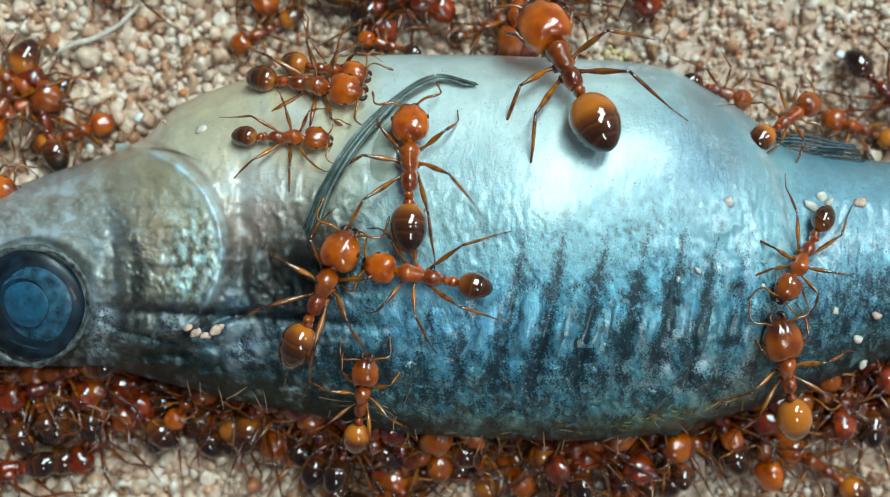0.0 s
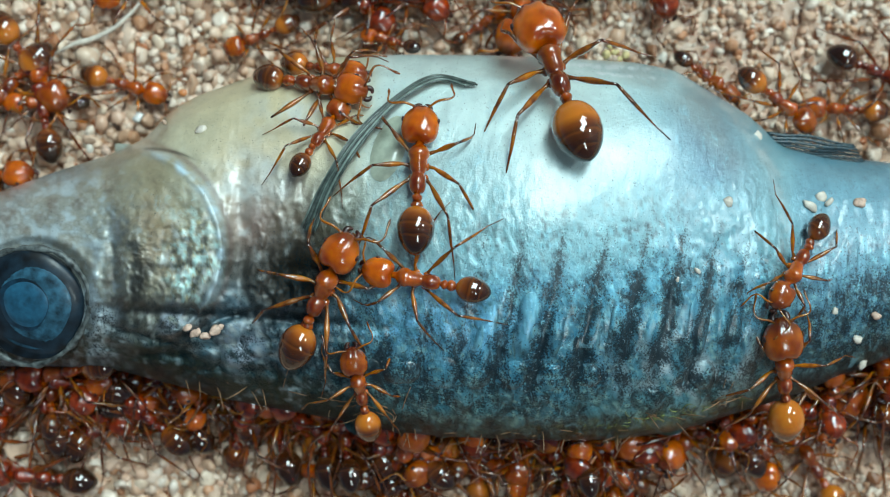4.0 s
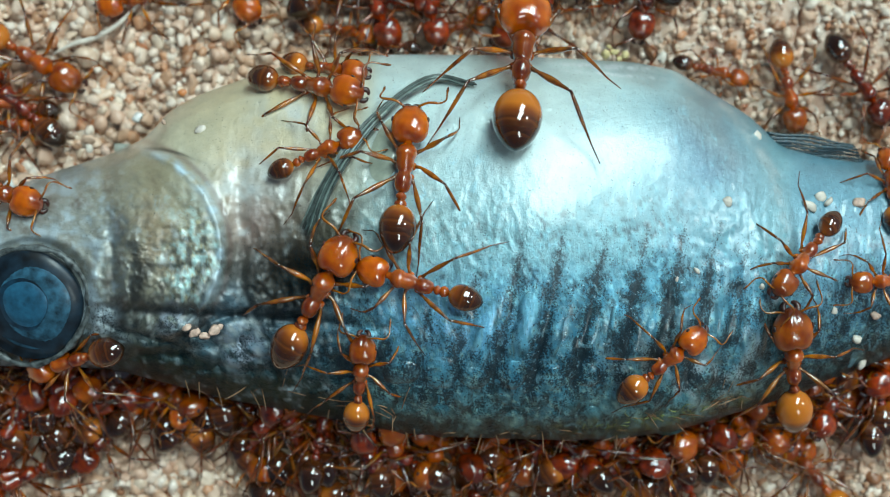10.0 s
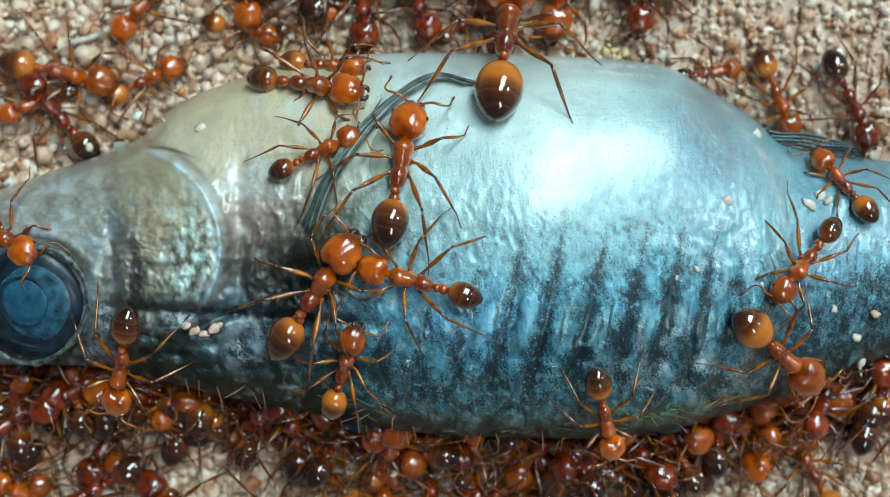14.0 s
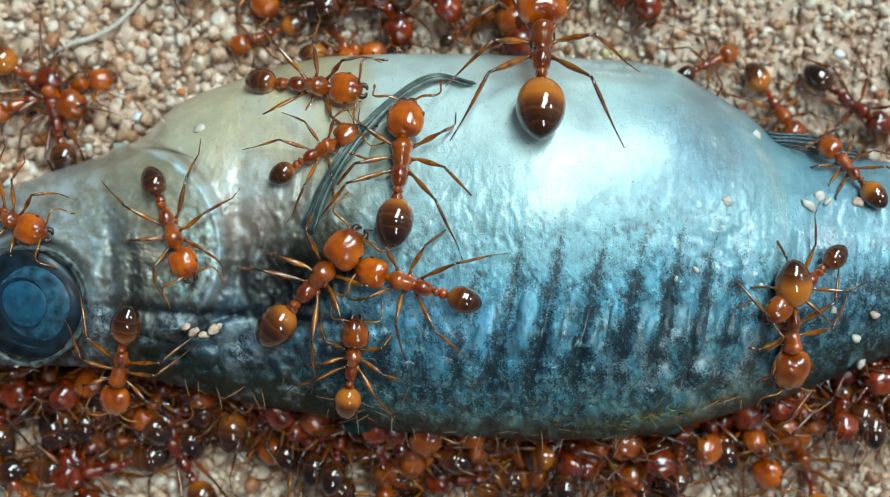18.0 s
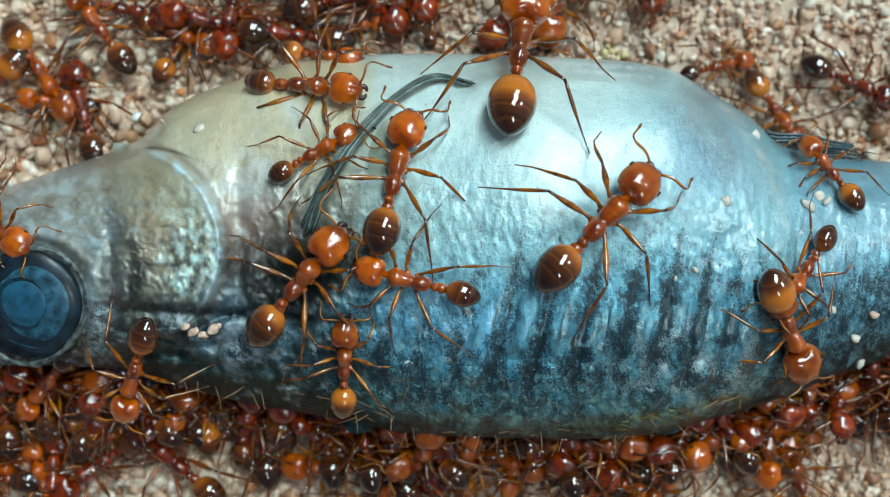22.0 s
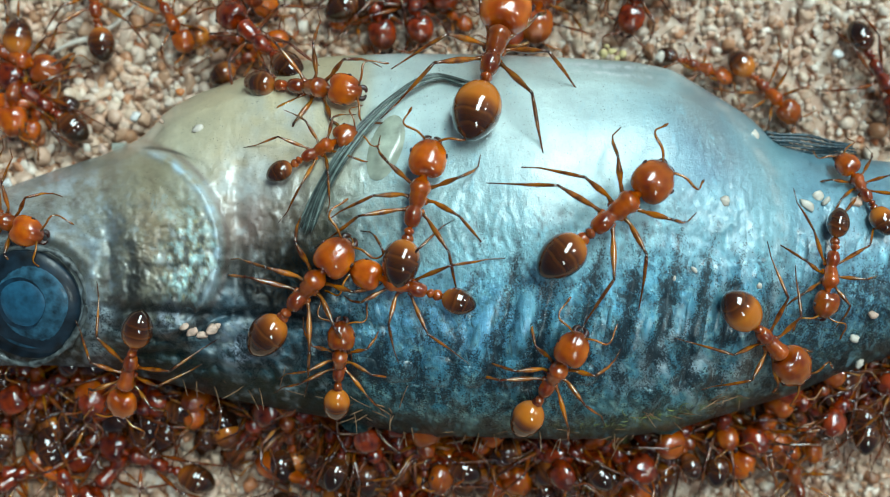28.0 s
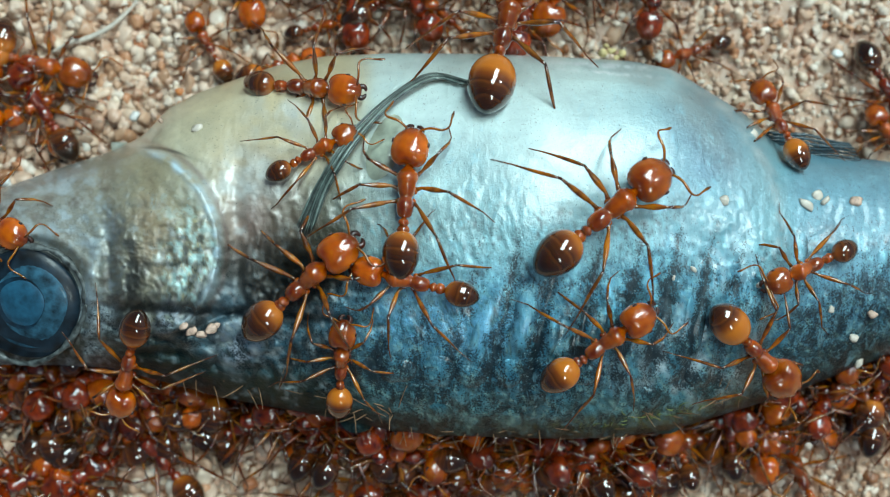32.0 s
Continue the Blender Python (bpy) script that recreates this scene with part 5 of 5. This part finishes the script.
    follow("major", 160, "large shiny amber-headed fire ant behind the belly", [
        (0, 1375, 585, 1400, 745), (2, 1372, 605, 1380, 760), (3, 1380, 585, 1385, 745), (6, 1370, 590, 1385, 745), (7, 1378, 583, 1385, 740), (9, 1390, 572, 1400, 735), (10, 1395, 568, 1400, 730), (11, 1420, 610, 1410, 770),
        (12, 1435, 620, 1360, 745), (13, 1412, 650, 1290, 710), (14, 1420, 665, 1330, 582), (17, 1410, 655, 1440, 492), (18, 1392, 650, 1398, 508), (19, 1405, 650, 1420, 508), (20, 1405, 650, 1443, 502), (21, 1410, 660, 1385, 512),
        (22, 1412, 640, 1370, 520), (23, 1412, 640, 1388, 520), (24, 1408, 640, 1385, 522), (25, 1420, 630, 1370, 525), (28, 1395, 645, 1310, 552), (29, 1392, 670, 1312, 562), (30, 1388, 668, 1310, 578), (31, 1395, 662, 1297, 580), (32, 1380, 670, 1287, 573)])
    # pale pair on the fore belly
    follow("minor", 168, "slender fire ant with a dark gaster lying along the fore belly", [
        (0, 622, 160, 455, 138), (1, 622, 160, 458, 138), (2, 625, 158, 468, 142), (3, 628, 158, 475, 138), (6, 625, 160, 462, 135), (10, 625, 162, 458, 137), (14, 625, 160, 456, 138), (17, 622, 158, 455, 143), (32, 620, 160, 452, 148)], lift=0.2)
    follow("worker", 122, "fire ant worker pressed against another on the fore belly", [
        (0, 632, 132, 515, 112), (10, 632, 128, 515, 112), (14, 632, 120, 512, 110), (17, 648, 100, 530, 96), (18, 675, 92, 540, 95), (19, 652, 104, 522, 90), (20, 638, 108, 492, 95), (21, 610, 102, 485, 92), (22, 632, 108, 500, 90),
        (23, 500, 70, 395, 118), (25, 470, 60, 400, 150), (28, 490, 70, 395, 128), (29, 545, 108, 425, 118), (31, 550, 110, 425, 118), (32, 555, 100, 440, 132)])
    follow("minor", 125, "small fire ant with a round brown gaster on the fore belly", [
        (0, 557, 245, 437, 240), (0.5, 550, 275, 445, 240), (1, 553, 315, 463, 240), (1.5, 490, 300, 520, 205), (2, 468, 240, 600, 200), (2.5, 560, 140, 600, 235), (3, 590, 130, 566, 240), (3.5, 590, 155, 540, 265), (5.5, 617, 238, 510, 305), (6, 615, 238, 505, 303),
        (9, 618, 240, 502, 301), (10, 620, 243, 497, 297), (12, 620, 243, 495, 296), (14, 615, 243, 502, 296), (17, 612, 238, 501, 303), (24, 612, 238, 498, 300), (32, 610, 238, 494, 300)])
    # one crosses the lower flank, turns and goes back
    follow("worker", 132, "orange fire ant worker crossing the fish's dark back", [
        (0, 1010, 800, 980, 900), (5.5, 1040, 770, 990, 870), (7, 1108, 700, 1040, 775), (8, 1190, 633, 1105, 700), (9, 1208, 588, 1112, 698), (10, 1222, 598, 1118, 683), (11, 1287, 528, 1182, 612), (12, 1322, 500, 1212, 563),
        (12.5, 1240, 545, 1140, 560), (13, 1150, 638, 1047, 575), (13.5, 1085, 700, 1050, 590), (14, 1078, 790, 1055, 680), (14.5, 1090, 850, 1060, 740), (16.5, 1110, 880, 1050, 800), (32, 1120, 860, 1030, 820)])
    # one runs up and stops high on the flank
    follow("worker", 196, "slim orange fire ant standing still high on the bright flank", [
        (0, 960, 960, 930, 1130), (18.5, 965, 920, 940, 1080), (20, 960, 745, 960, 900), (20.5, 930, 620, 958, 790), (21, 918, 462, 902, 655), (21.5, 1045, 332, 958, 522), (22, 1128, 322, 988, 467), (22.5, 1138, 318, 998, 458),
        (23, 1145, 320, 1005, 452), (25, 1145, 323, 1005, 445), (28, 1144, 325, 1004, 440), (30, 1141, 323, 1001, 438), (32, 1138, 322, 998, 435)], lift=0.15)
    # a late one on the lower flank
    follow("worker", 158, "orange fire ant worker walking along the dark back", [
        (0, 690, 850, 640, 960), (22, 700, 830, 640, 940), (24, 775, 757, 690, 850), (25, 865, 712, 770, 800), (27.5, 985, 640, 900, 760), (28, 1010, 612, 930, 735), (29, 1040, 600, 935, 730), (30, 1083, 550, 978, 685), (31, 1110, 565, 990, 670), (32, 1125, 562, 992, 658)])
    # by the eye
    follow("worker", 150, "amber fire ant standing below the fish's eye", [
        (0, 50, 665, 180, 645), (8, 52, 668, 182, 640), (9, 75, 645, 182, 610), (10, 70, 650, 186, 620), (10.6, 130, 710, 200, 590), (11, 182, 720, 212, 575), (14, 205, 715, 222, 572), (18, 203, 710, 222, 572), (20, 208, 715, 235, 582), (21, 222, 720, 252, 592), (23, 215, 730, 252, 590), (25, 215, 715, 246, 582), (32, 212, 715, 238, 580)])
    follow("worker", 150, "amber-headed fire ant at the fish's brow", [
        (0, 20, 340, -120, 300), (6, 42, 300, -100, 318), (7, 70, 312, -70, 300), (9, 88, 286, -50, 310), (10, 60, 360, -70, 310), (11, 56, 448, -60, 370), (14, 55, 452, -60, 370), (17, 40, 444, -80, 370), (18, 68, 410, -60, 350), (19, 42, 438, -80, 370),
        (22, 42, 434, -80, 370), (23, 60, 415, -70, 350), (25, 42, 436, -80, 370), (28, 62, 415, -70, 350), (29, 44, 438, -80, 370), (32, 34, 420, -90, 350)])
    follow("minor", 150, "small pale-orange fire ant crossing the gill cover", [
        (0, 190, -20, 300, -60), (13, 200, 10, 320, -20), (15, 270, 100, 250, -20), (16.5, 330, 190, 265, 70), (17, 335, 215, 280, 110), (17.5, 318, 370, 288, 230), (18, 325, 465, 272, 325), (18.5, 290, 480, 280, 345), (19, 155, 505, 265, 390), (19.5, 120, 545, 225, 440), (20, 105, 590, 170, 515), (20.6, 75, 660, 130, 560), (22, 50, 720, 110, 640), (32, 60, 730, 120, 650)])
    # beyond the hind edge
    follow("worker", 130, "red-brown fire ant worker on the sand behind the belly", [
        (0, 1430, 180, 1340, 245), (1, 1385, 140, 1352, 262), (2, 1345, 135, 1390, 200), (3, 1395, 150, 1332, 238), (5.5, 1370, 190, 1420, 100), (6, 1365, 197, 1435, 112), (7, 1385, 215, 1392, 100), (8, 1382, 220, 1378, 110), (9, 1385, 212, 1345, 108), (10, 1402, 220, 1376, 92),
        (11, 1410, 225, 1345, 105), (12, 1402, 205, 1345, 98), (14, 1390, 220, 1350, 120), (17, 1402, 225, 1332, 150), (18, 1398, 235, 1338, 142), (19, 1402, 222, 1340, 145), (20, 1402, 220, 1335, 138), (21, 1412, 232, 1345, 130), (22, 1402, 248, 1335, 150), (24, 1412, 205, 1328, 115), (25, 1408, 180, 1332, 120),
        (28, 1382, 190, 1318, 125), (29, 1402, 205, 1325, 120), (30, 1285, 135, 1395, 225), (31, 1270, 130, 1392, 225), (32, 1325, 130, 1420, 300)])
    follow("worker", 118, "red-brown fire ant worker with its head to the fish", [
        (0, 1480, 215, 1550, 240), (4, 1440, 190, 1535, 195), (7, 1560, 215, 1490, 262), (9, 1560, 210, 1560, 300), (11, 1535, 340, 1560, 440), (12, 1455, 275, 1548, 382), (14, 1442, 275, 1528, 372), (17, 1455, 270, 1530, 355), (18, 1456, 255, 1542, 345), (19, 1490, 272, 1568, 385), (20, 1465, 270, 1546, 380),
        (21, 1485, 300, 1562, 400), (22, 1420, 250, 1505, 352), (23, 1440, 260, 1500, 345), (24, 1505, 290, 1520, 390), (25, 1560, 330, 1580, 430), (28, 1482, 275, 1562, 400), (30, 1545, 225, 1620, 320), (32, 1540, 200, 1600, 290)])
    follow("minor", 112, "small fire ant on the sand beyond the belly", [
        (0, 1320, 180, 1212, 140), (6, 1290, 165, 1195, 95), (10, 1315, 142, 1195, 108), (12, 1305, 147, 1192, 112), (14, 1292, 122, 1205, 135), (17, 1288, 122, 1210, 132), (18, 1285, 95, 1210, 130), (20, 1290, 115, 1205, 132), (21, 1310, 105, 1230, 130), (25, 1290, 130, 1195, 105), (28, 1270, 135, 1185, 100), (32, 1190, 100, 1248, 82)])
    # above the fore belly
    follow("worker", 110, "red-brown fire ant worker on the sand by the fore belly", [
        (0, 428, 75, 505, 35), (3, 418, 78, 500, 40), (6, 400, 65, 480, 75), (7, 425, 55, 260, 50), (8, 380, 125, 290, 165), (10, 640, 60, 560, 45), (12, 400, 80, 330, 95), (14, 460, 60, 395, 45), (17, 455, 90, 440, 30), (18, 435, 75, 500, 50), (20, 400, 55, 300, 125), (22, 430, 20, 500, 45), (24, 455, 70, 340, 55), (28, 480, 75, 320, 60), (29, 370, 15, 425, 65), (31, 350, 30, 365, 115), (32, 350, 50, 385, 110)])
    follow("minor", 100, "orange fire ant worker on the sand above the belly", [
        (0, 640, 68, 728, 92), (9, 650, 62, 725, 85), (11, 620, 60, 690, 72), (14, 560, 30, 520, 45), (17, 620, 92, 560, 90), (20, 580, 40, 630, 55), (22, 680, 40, 570, 55), (25, 660, 30, 560, 40), (28, 590, 40, 690, 30), (32, 600, 40, 530, 55)])
    follow("minor", 92, "dark fire ant on the sand above the belly", [
        (0, 880, 35, 815, 62), (3, 870, 30, 825, 62), (7, 860, 25, 800, 58), (9, 850, 30, 790, 60), (12, 830, 20, 780, 60), (17, 870, 30, 815, 65), (20, 790, 30, 750, 60), (22, 770, 0, 760, 60), (25, 810, 10, 770, 55), (28, 800, 30, 770, 10), (32, 760, 10, 820, 60)])
    # right foot of the fish
    follow("major", 165, "large red fire ant pushing under the fish's tail end", [
        (0, 1485, 700, 1600, 760), (2, 1505, 680, 1610, 760), (6, 1490, 730, 1600, 790), (9, 1495, 700, 1620, 720), (12, 1475, 705, 1620, 720), (17, 1475, 700, 1620, 720), (24, 1470, 690, 1620, 740), (32, 1470, 685, 1620, 730)])
    follow("worker", 150, "red-brown fire ant under the fish's tail end", [
        (0, 1395, 790, 1500, 860), (6, 1400, 760, 1460, 880), (10, 1395, 790, 1470, 880), (18, 1400, 770, 1440, 890), (25, 1385, 800, 1420, 920), (32, 1380, 780, 1440, 900)])

    # a wanderer on the sand before the belly, and one that comes in over the tail end
    follow("worker", 122, "red-brown fire ant worker wandering over the sand", [
        (0, 190, 215, 70, 258), (1, 88, 205, 22, 290), (2, 215, 106, 78, 148), (3, 288, 158, 162, 138), (6, 272, 172, 156, 130), (7, 355, 62, 242, 50), (8, 335, 140, 225, 178), (9, 145, 155, 72, 210), (10, 82, 222, -30, 215),
        (12, 162, 165, 75, 235), (13, 205, 165, 78, 190), (14, 310, 115, 200, 170), (17, 155, 195, 35, 165), (18, 182, 140, 70, 165), (19, 308, 148, 182, 130), (20, 315, 118, 247, 125), (21, 318, 20, 320, 90), (23, 345, 82, 270, 108), (24, 240, 30, 110, 40), (25, 70, 240, 20, 150),
        (28, 60, 215, 92, 148), (29, 118, 160, 222, 125), (30, 35, 70, 140, 85), (31, 85, 255, 72, 190), (32, 95, 235, 72, 182)])
    follow("minor", 120, "amber-headed fire ant coming over the fish's tail end", [
        (0, 1640, 470, 1750, 440), (5, 1600, 470, 1710, 440), (6, 1540, 472, 1650, 450), (7, 1600, 480, 1710, 460), (8, 1570, 490, 1680, 480), (9, 1480, 530, 1592, 522), (10, 1516, 497, 1625, 492), (11, 1580, 400, 1690, 420), (14, 1640, 420, 1750, 440), (32, 1640, 420, 1750, 440)])

    # crowds
    def along_back(rnd, i):
        u = -40 + 1660 * (i + rnd.random()) / 70
        b = float(np.interp(u, AXIS, BOT))
        v = b + rnd.triangular(-8, 58, 12) * (0.75 if 380 < u < 800 else 1)
        return u, v, math.radians(rnd.choice((-90, -90, -60, -120, 0, 180, 90, 40)) + rnd.uniform(-35, 35))
    crowd(70, along_back, 5, "red-brown fire ant in the crowd along the fish's back", 22, lift=0.9, low=True, tumble=42)

    def jaw_side(rnd, i):
        return rnd.uniform(-20, 430), rnd.uniform(665, 790), rnd.uniform(0, 6.28)
    crowd(11, jaw_side, 15, "red-brown fire ant in the crowd below the fish's jaw", 34, lift=0.5, low=True)

    def jaw_sand(rnd, i):
        return 20 + 52 * i + rnd.uniform(-20, 20), rnd.uniform(745, 860), rnd.uniform(0, 6.28)
    crowd(6, jaw_sand, 17, "dark red fire ant come up over the sand below the jaw", 30, lift=0.4, low=True, arrive=12, leave=60, side=-1)

    def sand_corner(rnd, i):
        return rnd.uniform(-50, 90), rnd.uniform(50, 210), rnd.uniform(0, 6.28)
    crowd(4, sand_corner, 6, "red-brown fire ant walking on the sand before the fish's belly", 40)

    def top_edge(rnd, i):
        return rnd.uniform(420, 1160), rnd.uniform(-110, 15), rnd.uniform(0, 6.28)
    crowd(17, top_edge, 7, "dark red-brown fire ant in the crowd beyond the belly", 30, lift=0.5)

    def fore_sand(rnd, i):
        return 170 + 62 * i + rnd.uniform(-15, 15), rnd.uniform(15, 85), rnd.uniform(0, 6.28)
    crowd(6, fore_sand, 12, "red-brown fire ant come over the sand to the fore belly", 26, lift=0.4, arrive=18, leave=27)

    def right_edge(rnd, i):
        return rnd.uniform(1500, 1620), rnd.uniform(20, 160), rnd.uniform(0, 6.28)
    crowd(1, right_edge, 8, "red-brown fire ant on the sand by the tail end", 45)

    def low_sand(rnd, i):
        return rnd.uniform(-20, 1600), rnd.uniform(815, 960), rnd.uniform(0, 6.28)
    crowd(10, low_sand, 9, "red-brown fire ant walking on the sand below the fish", 50, low=True)


motions()
